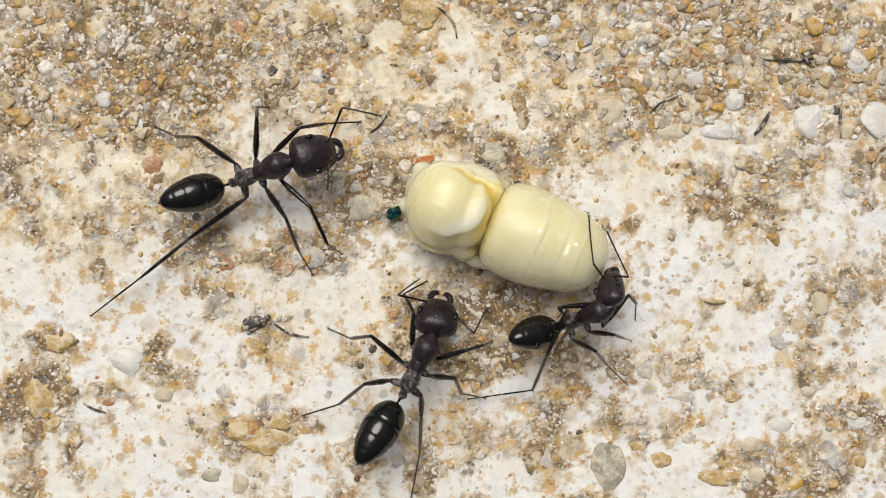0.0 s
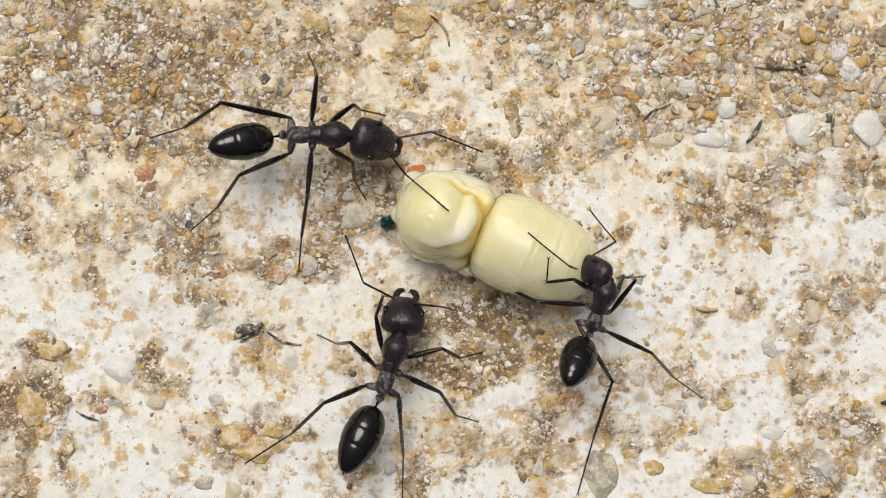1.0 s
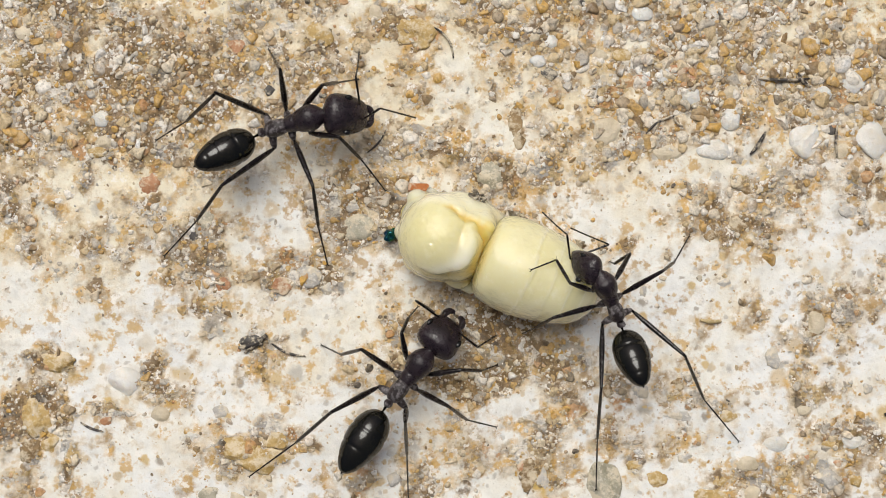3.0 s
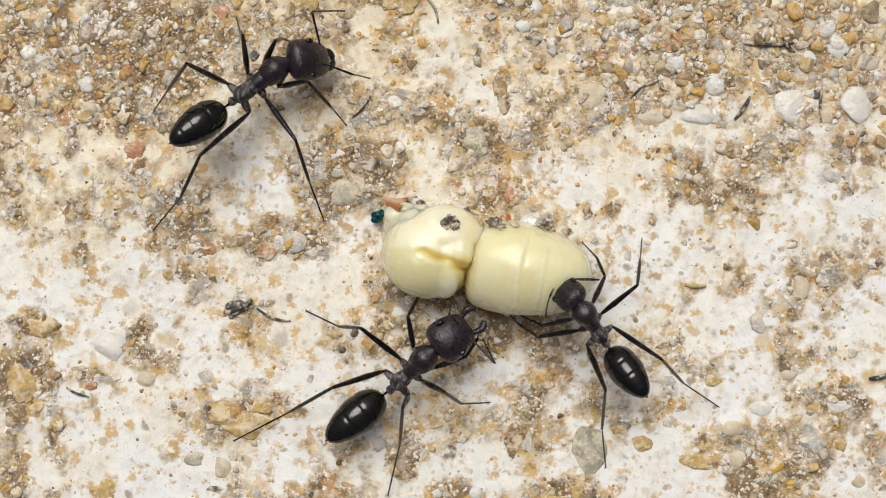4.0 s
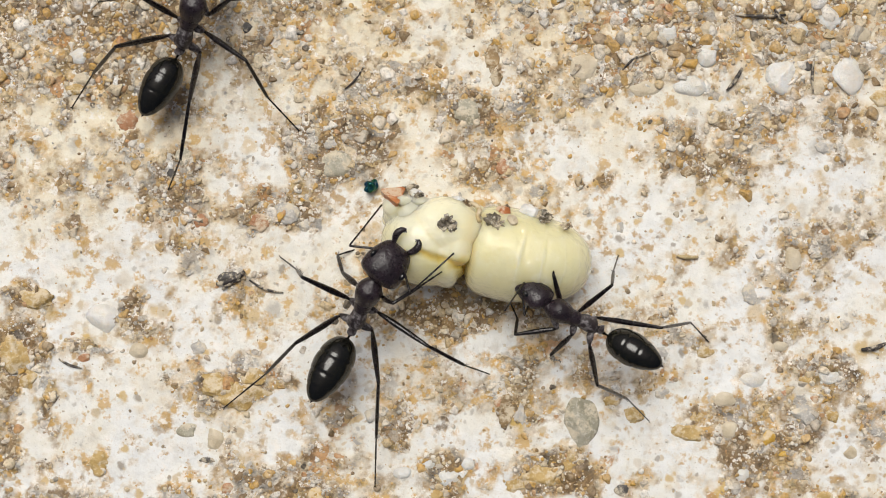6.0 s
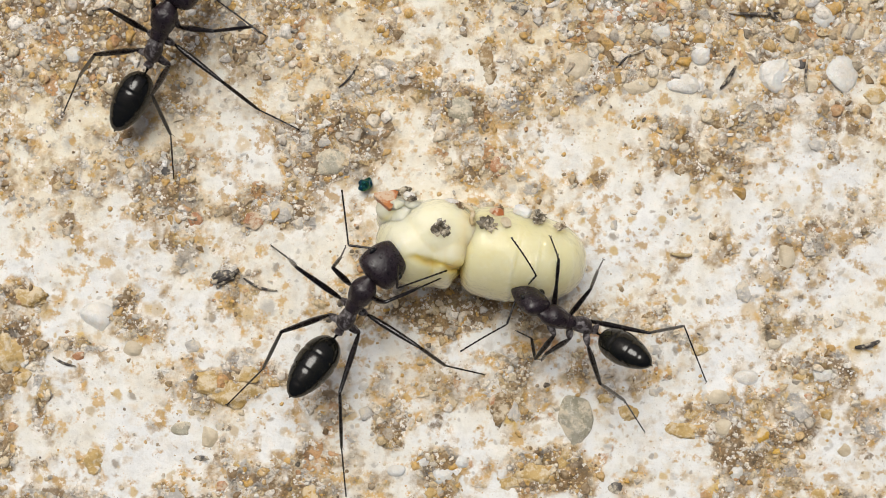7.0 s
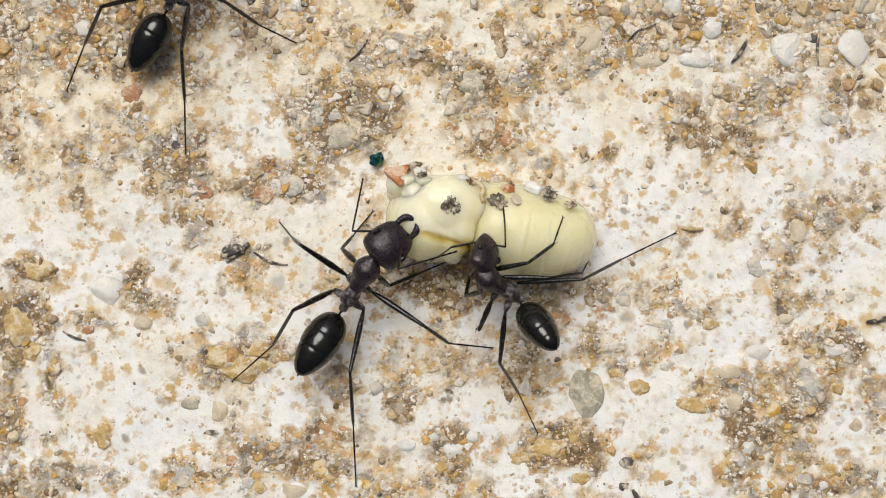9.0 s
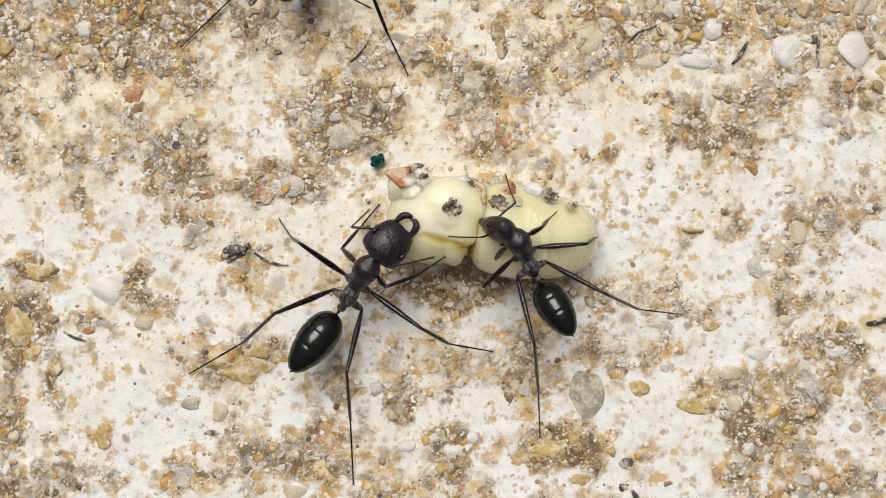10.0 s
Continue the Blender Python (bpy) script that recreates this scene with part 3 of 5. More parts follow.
BEAD_ROWS = [(0, -3.88, 3.47), (0.5, -3.75, 3.41), (1, -3.81, 3.45), (2, -3.83, 3.38), (3.5, -3.87, 3.34), (4, -3.74, 2.41), (4.5, -3.70, 2.52), (10, -3.63, 2.41)]
# </pebbles>
TONES = {
    "white": "small rounded white quartz pebble in the plaster", "cream": "rounded cream limestone pebble in the plaster", "ochre": "rough ochre sandstone pebble in the plaster",
    "yellow": "bright yellow ochre grain among the sand", "orange": "orange-red brick-coloured grain on the plaster", "brown": "crumbly dark brown lump of earth",
    "grey": "grey stone grain pressed into the plaster", "olive": "smooth olive-grey stone with pale specks", "slate": "dark slate-grey angular grain on the plaster",
}


def build_pebbles():
    rng = np.random.default_rng(7)
    for tone, rows in PEBBLES.items():
        for x, y, rx, ry in rows:
            bm = bmesh.new()
            big = max(rx, ry) > 0.55
            rounded = tone in ("white", "cream", "olive")
            bmesh.ops.create_icosphere(bm, subdivisions=4 if big else 3, radius=1.0)
            cuts = [(Vector(rng.normal(size=3)).normalized(), rng.uniform(0.62, 0.9)) for _ in range(3 if rounded else 7)]
            off = Vector(rng.uniform(0, 50, size=3))
            h = (0.48 if rounded else 0.40) * min(rx, ry)
            for v in bm.verts:
                d = v.co.copy()
                for nrm, c in cuts:
                    over = v.co.dot(nrm) - c
                    if over > 0:
                        v.co -= nrm * over
                k = 1 + (0.13 if rounded else 0.30) * noise.noise(d * 1.3 + off) + (0.05 if rounded else 0.16) * noise.noise(d * 3.5 + off) + (0.02 if rounded else 0.08) * noise.noise(d * 9 + off)
                v.co = Vector((v.co.x * rx * 1.12 * k, v.co.y * ry * 1.12 * k, v.co.z * h * k))
            ob = part("pebble", bm, STONES[tone])
            ob.location = Vector((x, y, level(x, y) - 0.42 * h)) * MM
            tagged(ob, TONES[tone], "pebble", "pebbles on the ground")


build_pebbles()


def build_twigs():
    """Dark plant bits and straw: two ends in millimetres, thickness, bow."""
    for x0, y0, x1, y1, r, bow, dark in TWIGS:
        a, b = Vector((x0, y0, level(x0, y0) + r)), Vector((x1, y1, level(x1, y1) + r))
        side = (b - a).cross(Vector((0, 0, 1)))
        pts = [a.lerp(b, i / 8) + side * (bow * math.sin(math.pi * i / 8)) + Vector((0, 0, 0.12 * math.sin(math.pi * i / 8) + 0.03 * noise.noise(a * 2 + Vector((i, 0, 0))))) for i in range(9)]
        bm = rod(bmesh.new(), pts, [r * (0.35 + 0.65 * math.sin(math.pi * (i + 0.8) / 9.6)) for i in range(9)], 7)
        ob = part("twig" if dark else "straw", bm, CHAR if dark else STRAW)
        tagged(ob, "thin black dry plant sliver on the plaster" if dark else "short tan dry straw on the plaster", "twig" if dark else "straw", "dry plant bits")


build_twigs()

# ---- ants ----
# <sizes>
LENGTHS = {1: {'fore': (2.29, 2.35, 2.46), 'mid': (3.21, 3.06, 2.6), 'hind': (4.16, 3.5, 3.7)}, 2: {'fore': (2.01, 1.85, 1.94), 'mid': (3.39, 2.89, 2.91), 'hind': (3.66, 4.14, 4.14)}, 3: {'fore': (2.26, 1.63, 1.6), 'mid': (2.7, 2.58, 2.91), 'hind': (3.71, 4.39, 3.7)}}
# </sizes>
HIPS = {"fore": (0.17, 0.72, -0.6), "mid": (-0.09, 0.78, -0.55), "hind": (-0.40, 0.95, -0.45)}
SHAPES = {1: (3.75, 2.6, 4.15), 2: (3.7, 2.35, 4.45), 3: (3.3, 2.3, 3.75)}  # thorax, head, gaster with petiole


def leg_mesh(kind, length, k):
    bm = bmesh.new()
    if kind == "femur":
        rows = [(0, 0.07, 0.07), (0.1, 0.13, 0.13), (0.35, 0.185, 0.2), (0.65, 0.155, 0.17), (0.92, 0.115, 0.125), (1.0, 0.10, 0.10), (1.03, 0.05, 0.05)]
    elif kind == "tibia":
        rows = [(-0.02, 0.05, 0.05), (0.02, 0.09, 0.09), (0.2, 0.105, 0.11), (0.6, 0.115, 0.12), (0.93, 0.095, 0.1), (1.0, 0.075, 0.075), (1.02, 0.03, 0.03)]
    else:
        rows = [(0, 0.055, 0.055)]
        for a, b in ((0, 0.46), (0.46, 0.64), (0.64, 0.78), (0.78, 0.88), (0.88, 1.0)):
            rows += [(a + 0.015, 0.045, 0.045), (b - 0.03, 0.062 - 0.02 * a, 0.062 - 0.02 * a), (b, 0.036, 0.036)]
    prof = []
    for row in rows:
        prof.append((row[0] * length, 0.93 * row[1] * k, 0.93 * row[2] * k))
    spindle(bm, prof, 10)
    if kind == "tibia":  # the pair of spurs and a few bristles
        for s in (-1, 1):
            rod(bm, [(length, 0.03 * s, -0.05), (length + 0.3 * k, 0.12 * s, -0.1)], [0.022, 0.006], 4)
        for i in range(7):
            x = length * (0.3 + 0.09 * i)
            rod(bm, [(x, 0, -0.1 * k), (x + 0.12, 0.03 * (-1) ** i, -0.2 * k)], [0.012, 0.004], 4)
    if kind == "tarsus":  # two claws
        for s in (-1, 1):
            rod(bm, [(length * 0.98, 0, 0), (length + 0.07, 0.07 * s, 0.02), (length + 0.12, 0.09 * s, -0.05)], [0.028, 0.02, 0.006], 5)
    return bm


def build_ant(n, label):
    """One ant at the origin, facing x. Returns its root and the parts that move."""
    lt, lh, lg = SHAPES[n]
    k = lt / 3.7
    root = tagged(new("ant"), label, "ant", "ants round the pupa")
    moving = {}
    h = lt / 2
    bm = bmesh.new()
    spindle(bm, smooth_rows([(0.0 * lt, 0.25 * k, 0.3 * k), (0.06 * lt, 0.5 * k, 0.48 * k), (0.13 * lt, 0.62 * k, 0.56 * k, 0, 0.06), (0.24 * lt, 0.71 * k, 0.66 * k, 0, 0.1), (0.35 * lt, 0.68 * k, 0.62 * k, 0, 0.1), (0.44 * lt, 0.46 * k, 0.42 * k), (0.495 * lt, 0.26 * k, 0.26 * k), (h + 0.12, 0.2 * k, 0.2 * k)], 3), 20)
    part("pronotum", bm, THORAX, root)
    bm = bmesh.new()
    spindle(bm, smooth_rows([(-0.15 * lt, 0.12 * k, 0.14 * k), (-0.12 * lt, 0.34 * k, 0.36 * k), (-0.05 * lt, 0.46 * k, 0.46 * k, 0, -0.03), (0.04 * lt, 0.49 * k, 0.48 * k), (0.14 * lt, 0.42 * k, 0.44 * k), (0.2 * lt, 0.2 * k, 0.2 * k)], 3), 18)
    part("mesothorax", bm, THORAX, root)
    bm = bmesh.new()
    spindle(bm, smooth_rows([(-0.46 * lt, 0.08 * k, 0.1 * k, 0, -0.28), (-0.43 * lt, 0.30 * k, 0.3 * k, 0, -0.18), (-0.36 * lt, 0.43 * k, 0.46 * k, 0, 0.0), (-0.26 * lt, 0.47 * k, 0.54 * k, 0, 0.06), (-0.17 * lt, 0.44 * k, 0.5 * k, 0, 0.05), (-0.08 * lt, 0.33 * k, 0.4 * k, 0, 0.0), (-0.03 * lt, 0.1 * k, 0.1 * k)], 4), 22)
    for v in bm.verts:  # uneven, lightly grooved along the back
        v.co.y *= 1 + 0.10 * noise.noise(v.co * 2.2)
        v.co.z *= 1 + 0.12 * noise.noise(v.co * 2.6 + Vector((5, 0, 0))) - 0.10 * bell(v.co.y, 0.07) * (v.co.z > 0)
    part("propodeum", bm, DOWNY, root, "dull black shell with silvery down")
    bm = bmesh.new()
    spindle(bm, [(-0.56 * lt, 0.12 * k, 0.12 * k, 0, -0.18), (-0.53 * lt, 0.2 * k, 0.26 * k, 0, -0.1), (-0.50 * lt, 0.26 * k, 0.42 * k, 0, 0.02), (-0.47 * lt, 0.24 * k, 0.34 * k, 0, -0.05), (-0.42 * lt, 0.14 * k, 0.16 * k, 0, -0.2)], 12)
    part("petiole", bm, DOWNY, root)

    # head, with what sits on it
    bm = bmesh.new()
    w = (1.14, 1.20, 0.84)[n - 1]
    rows = [(-0.02, 0.26, 0.2), (0.05, 0.74, 0.46), (0.15, 0.95, 0.64), (0.34, 1.0, 0.71), (0.54, 0.96, 0.69), (0.72, 0.86, 0.58), (0.86, 0.74, 0.44), (0.96, 0.58, 0.28), (1.0, 0.40, 0.14)]
    prof = []
    for x, a, b in rows:
        prof.append((x * lh * 0.96, a * w, b * w, 0, 0.1 - 0.12 * x))
    spindle(bm, smooth_rows(prof, 3), 24)
    head = part("head", bm, HEAD, root, "maroon-black head")
    moving["head"] = head
    for s in (1, -1):
        part("eye", blob(bmesh.new(), (0.46 * lh, s * 0.80 * w, 0.42 * w), (0.25 * k, 0.15 * k, 0.2 * k), (s * -40, 0, 0), sub=2), EYE, head)
        bm = bmesh.new()
        lj = lh * (1.12 if n == 2 else 1.0)
        pts = [(-0.1, 0.02 * s, 0), (0.1 * lj, 0.03 * s, -0.02), (0.19 * lj, -0.05 * s, -0.04), (0.25 * lj, -0.22 * s, -0.06), (0.27 * lj, -0.42 * s, -0.07)]
        rod(bm, smooth_rows(pts, 3), [k * (0.13 + 0.09 * math.sin(i * 0.27) - 0.004 * i) for i in range(13)], 8)
        for i in range(4):
            rod(bm, [(0.25 * lj - 0.01 * i, -s * (0.4 - 0.09 * i), -0.06), (0.20 * lj - 0.02 * i, -s * (0.5 - 0.09 * i), -0.07)], [0.05 * k, 0.01], 5)
        jaw = part("mandible", bm, HEAD, head, "toothed dark mandible")
        jaw.matrix_basis = pose((0.93 if n == 2 else 0.87) * lh * MM, s * 0.42 * w * MM, -0.1 * MM, 0, 0, s * (8 if n == 2 else -9))
        moving["mandible_" + ("left" if s > 0 else "right")] = jaw
    la, lf = 2.3 * k, 3.2 * k
    for side, s in (("left", 1), ("right", -1)):
        bm = spindle(bmesh.new(), [(-0.05, 0.04, 0.04), (0, 0.075 * k, 0.075 * k), (0.12, 0.05 * k, 0.05 * k), (0.6 * la, 0.062 * k, 0.062 * k), (0.96 * la, 0.07 * k, 0.07 * k), (la, 0.04, 0.04)], 8)
        moving["scape_" + side] = part("scape", bm, LEG, head)
        rows = [(0, 0.03, 0.03)]
        for i in range(10):
            a, b = lf * i / 10, lf * (i + 1) / 10
            rows += [(a + 0.02, 0.042 * k, 0.042 * k, 0, -0.006 * i * i * 0.3), (b - 0.02, 0.055 * k, 0.055 * k, 0, -0.006 * i * i * 0.3)]
        rows.append((lf, 0.015, 0.015, 0, -0.18))
        moving["funiculus_" + side] = part("funiculus", spindle(bmesh.new(), rows, 8), LEG, head)

    # gaster: overlapping shining plates, pointed at the end
    lg2 = lg - 0.1 * lt
    w = (1.0, 1.07, 0.95)[n - 1]
    prof, groove = [], (0.33, 0.60, 0.80, 0.92)
    for i in range(49):
        x = i / 48
        r = max(math.sqrt(max(0.0, 1 - abs((x - 0.44) / (0.44 if x < 0.44 else 0.56)) ** (2.4 if x < 0.44 else 1.55))), 0.05) * (1 - 0.12 * max(0, x - 0.6))
        for g in groove:
            if 0 <= x - g < 0.05:
                r *= 1 - 0.045 * (1 - (x - g) / 0.05)
        prof.append((0.1 * lt + 0.15 + x * (lg2 - 0.15), r * w, r * w * 0.92))
    gaster = part("gaster", spindle(bmesh.new(), [(0.03 * lt, 0.1, 0.1)] + prof, 28), GASTER, root, "polished black gaster with plate seams")
    moving["gaster"] = gaster
    bm = spindle(bmesh.new(), [(lg - 0.08, 0.07, 0.07), (lg + 0.02, 0.05, 0.05), (lg + 0.1, 0.015, 0.015)], 8)
    part("gaster_tip", bm, LEG, gaster)

    for pair in ("fore", "mid", "hind"):
        lens = LENGTHS[n][pair]
        for side, s in (("left", 1), ("right", -1)):
            x, y, z = HIPS[pair]
            hip = Vector((x * lt, s * y * k, z))
            top = Vector((x * lt + {"fore": 0.5, "mid": 0.1, "hind": 0.15}[pair], s * 0.25 * k, -0.25))
            d = hip - top
            bm = rod(bmesh.new(), [top, top + d * 0.3, top + d * 0.65, top + d * 0.95, hip + d * 0.06], [0.16 * k, 0.23 * k, 0.20 * k, 0.13 * k, 0.09 * k], 10)
            part("coxa", bm, DOWNY, root)
            for kind, length in zip(("femur", "tibia", "tarsus"), lens):
                moving[f"{kind}_{pair}_{side}"] = part(kind, leg_mesh(kind, length, k), LEG, root)
    return root, moving


ANT_1 = build_ant(1, "large maroon-black ant walking with a polished black gaster")
ANT_2 = build_ant(2, "large maroon-black ant bending its big head to the pupa")
ANT_3 = build_ant(3, "smaller slender maroon-black ant climbing beside the pupa")


# ---- the pupa and the grit that sticks to it ----
def swollen(centre, lobes, blend=0.06, sub=6):
    """Soft union of swollen lobes (centre, radii) about one middle, with layers for yellow tissue mixed with painted
    crease shade, and pale skin.
    """
    bm = bmesh.new()
    bmesh.ops.create_icosphere(bm, subdivisions=sub, radius=1.0)
    yolk_shade = bm.verts.layers.float.new("yolk_shade")
    bm.verts.layers.float.new("pale")
    d = np.array([v.co.normalized()[:] for v in bm.verts])
    far = np.zeros((len(lobes), len(d)))
    for i, (c, r) in enumerate(lobes):
        o, q = (np.array(centre) - np.array(c)) / np.array(r), d / np.array(r)
        a, b, k = (q * q).sum(1), q @ o, o @ o - 1
        root = b * b - a * k
        far[i] = np.where(root > 0, (-b + np.sqrt(np.maximum(root, 0))) / a, 0)
    order = np.sort(far, 0)
    top, gap = order[-1], order[-1] - (order[-2] if len(lobes) > 1 else 0)
    reach_out = top + blend * np.log(np.exp((far - top) / blend).sum(0))
    for v, e, w, g in zip(bm.verts, d, reach_out, gap):
        v.co = Vector(centre) + Vector(e) * (w * (1 + 0.010 * noise.noise(Vector(e) * 4) + 0.004 * noise.noise(Vector(e) * 11)))
        # creases between lobes tinted amber: tissue and painted shade together
        v[yolk_shade] = 0.28 * math.exp(-g / 0.06)
    return bm


def build_pupa():
    root = tagged(new("pupa"), "plump creamy-yellow queen pupa lying on the ground", "insect pupa")
    # abdomen: broad shoulders, soft overlapping rings with pale margins, rounded end
    bm = bmesh.new()
    pale = bm.verts.layers.float.new("pale")
    yolk_shade = bm.verts.layers.float.new("yolk_shade")
    rows = [(-0.38, 0.5), (-0.37, 1.1), (-0.28, 1.65), (-0.05, 2.12), (0.4, 2.44), (1.2, 2.59), (2.2, 2.62), (3.0, 2.54), (3.8, 2.40), (4.5, 2.24), (5.1, 2.02), (5.6, 1.72), (6.0, 1.32), (6.28, 0.85), (6.42, 0.35), (6.45, 0.08)]
    spindle(bm, smooth_rows([(x, r, r * 0.97, 0, -0.02) for x, r in rows], 10), 110)
    for v in bm.verts:
        a = math.atan2(v.co.z, v.co.y)
        round_it = Vector((math.cos(a), math.sin(a), 0))
        drop, line = 0.0, 0.0
        for x, k in ((2.35, 0.022), (3.62, 0.020), (4.68, 0.017), (5.5, 0.013)):
            u = v.co.x - x - 0.22 * noise.noise(round_it * 1.1 + Vector((x, 0, 0))) - 0.05 * noise.noise(round_it * 5 + Vector((0, x, 0)))
            strength = (0.55 + 0.45 * noise.noise(round_it * 1.7 + Vector((0, 0, x)))) * (0.25 + 0.75 * max(0.0, min(1.0, 0.25 + 0.9 * math.sin(a))))
            drop += 1.35 * strength * k * (bell(u + 0.05, 0.10) - 1.1 * bell(u - 0.14, 0.13))
            line = max(line, strength * bell(u, 0.05))
        v[pale] = 0.8 * line
        # front rim coloured amber in place of the shaded glow near the waist
        v[yolk_shade] = 0.55 * max(0.0, min(1.0, (0.15 - v.co.x) / 0.45))
        k = 1 + 0.022 * noise.noise(v.co * 0.45) + 0.008 * noise.noise(v.co * 1.2) + drop
        v.co = Vector((v.co.x, v.co.y * k, v.co.z * k))
    part("abdomen", bm, CREAM, root, "ringed creamy abdomen")
    part("waist", blob(bmesh.new(), (-0.75, 0.0, -0.45), (1.2, 1.75, 1.7), lumps=0.10, scale=0.8, sub=4), AMBER, root, "yellow wet waist under the thorax lip")
    # thorax, one fused skin: dome, low collar, wing pads folded down both flanks, scalloped edges
    back = pose(0, 0, 0, -76)
    lobes = [((-2.75, 0, 0.05), (2.34, 2.38, 2.38)), ((-1.35, 0.15, 0.15), (1.32, 2.15, 2.12)), ((-0.95, 1.25, 0.5), (0.95, 1.05, 1.15)),
             ((-1.75, 1.36, -0.5), (2.05, 1.38, 1.62)), ((-0.5, 1.55, -0.5), (0.95, 0.88, 1.0)), ((-2.0, -1.35, -0.7), (1.8, 1.05, 1.4)), ((-1.1, -1.9, -0.6), (0.8, 0.6, 0.7))]
    lobes += [((-2.75 + 1.95 * math.cos(a), 2.0 * math.sin(a), -0.75 - 0.2 * (i % 2)), (0.75, 0.72, 0.6)) for i, a in enumerate((-2.0, -1.72, -1.45, -1.15, -0.88))]
    lobes += [(back @ Vector((-2.7 + 0.5 * i, -0.62 + 0.05 * (i % 2) - 0.03 * i, 1.85)), (0.5, 0.34, 0.34)) for i in range(5)]
    middle = (-2.1, 0.1, -0.2)
    bm = swollen(middle, lobes, 0.05, 7)
    yolk_shade, pale = bm.verts.layers.float["yolk_shade"], bm.verts.layers.float["pale"]
    cap = Vector((-0.05, 0.02, 1)).normalized()
    roll = Matrix.Rotation(radians(76), 3, "X")
    hub, tip = Vector((-2.75, 0, 0)), Vector((-0.12, -0.1, 0.98))
    for v in bm.verts:
        d = (v.co - hub).normalized()
        away = math.acos(max(-1.0, min(1.0, d.dot(cap))))
        side = max(0.0, math.cos(math.atan2(d.y, d.x) + 0.62)) ** 1.6  # the lip stands out behind and to one flank
        edge = 0.76 + 0.05 * noise.noise(d * 3.2)
        lip = bell(away - edge, 0.30 if away < edge else 0.07)
        k = 1 + side * (0.06 * lip - 0.03 * bell(away - edge - 0.19, 0.13)) + 0.015 * noise.noise(d * 1.2)
        k += 0.016 * bell((d - tip).length, 0.05) - 0.010 * bell((d - tip).length, 0.12)
        w = roll @ v.co
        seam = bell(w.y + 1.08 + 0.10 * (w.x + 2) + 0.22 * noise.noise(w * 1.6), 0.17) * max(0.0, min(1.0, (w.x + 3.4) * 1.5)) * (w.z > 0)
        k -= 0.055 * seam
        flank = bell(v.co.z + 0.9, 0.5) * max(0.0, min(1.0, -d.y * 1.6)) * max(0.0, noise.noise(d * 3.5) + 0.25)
        # amber seam tissue; lip, lower flank and collar also carry painted shade
        v[yolk_shade] = max(0.0, min(0.9, v[yolk_shade] + 0.30 * side * bell(away - edge - 0.22, 0.12) + 0.75 * seam + 1.1 * flank + 0.5 * max(0.0, min(1.0, (v.co.x + 1.0) / 0.5))))
        v[pale] = max(0.0, min(0.8, 0.8 * side * bell(away - edge + 0.12, 0.17) + 0.45 * max(0.0, min(1.0, w.z - 1.0)) * max(0.0, min(1.0, (w.y + 0.9) * 3)) * (1 - seam)))
        v.co = hub + (v.co - hub) * k
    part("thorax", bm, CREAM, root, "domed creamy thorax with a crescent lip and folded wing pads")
    for i, (x, y, z, r) in enumerate(((-1.05, -2.2, -1.1, 0.5), (-0.25, -2.3, -1.25, 0.46), (0.45, -2.25, -1.4, 0.4))):  # leg tips peeping out under the flank
        part("flank_fold", blob(bmesh.new(), (x, y, z), (r * 1.25, r * 0.75, r), (0, 0, 5 * i), lumps=0.22, scale=0.7, sub=4, seed=i + 4.5), CREAM, root)
    head = part("head", swollen((-3.95, 0.4, -1.2), [((-3.95, 0.4, -1.2), (1.3, 1.45, 1.15)), ((-4.6, 1.25, -1.25), (0.7, 0.6, 0.6)), ((-4.6, -0.75, -1.25), (0.7, 0.6, 0.6)), ((-3.6, 1.5, -0.8), (0.8, 0.6, 0.8))], 0.08), PALE, root, "pale bowed head")
    part("mouth_fold", blob(bmesh.new(), (-4.9, 0.3, -1.7), (0.45, 0.6, 0.4), lumps=0.15), AMBER, head)
    for s in (1, -1):
        for i, (x, y, z) in enumerate(((-3.0, 0.75, -1.85), (-2.1, 0.85, -2.0), (-1.2, 0.75, -1.9))):
            bm = rod(bmesh.new(), smooth_rows([(x, s * 0.2, z + 0.5), (x - 0.2, s * (y + 0.35), z + 0.3), (x + 0.9, s * (y + 0.2), z), (x + 1.6, s * y * 0.6, z - 0.1), (x + 2.4, s * 0.3, z - 0.05)], 3),
                     [0.3 + 0.06 * math.sin(k * 1.1) - 0.008 * k for k in range(13)], 10)
            part("folded_leg", bm, PALE if i % 2 else CREAM, root)
    for i in range(4):
        bm = blob(bmesh.new(), (-4.2 + 0.9 * i, 1.75 + 0.12 * math.sin(i * 2.0), 1.35), (0.55, 0.34, 0.4), (0, 0, 12 - 8 * i), lumps=0.15, sub=3, seed=i + 8.5)
        bm.transform(back)
        part("belly_fold", bm, CREAM, root)
    rng = np.random.default_rng(21)
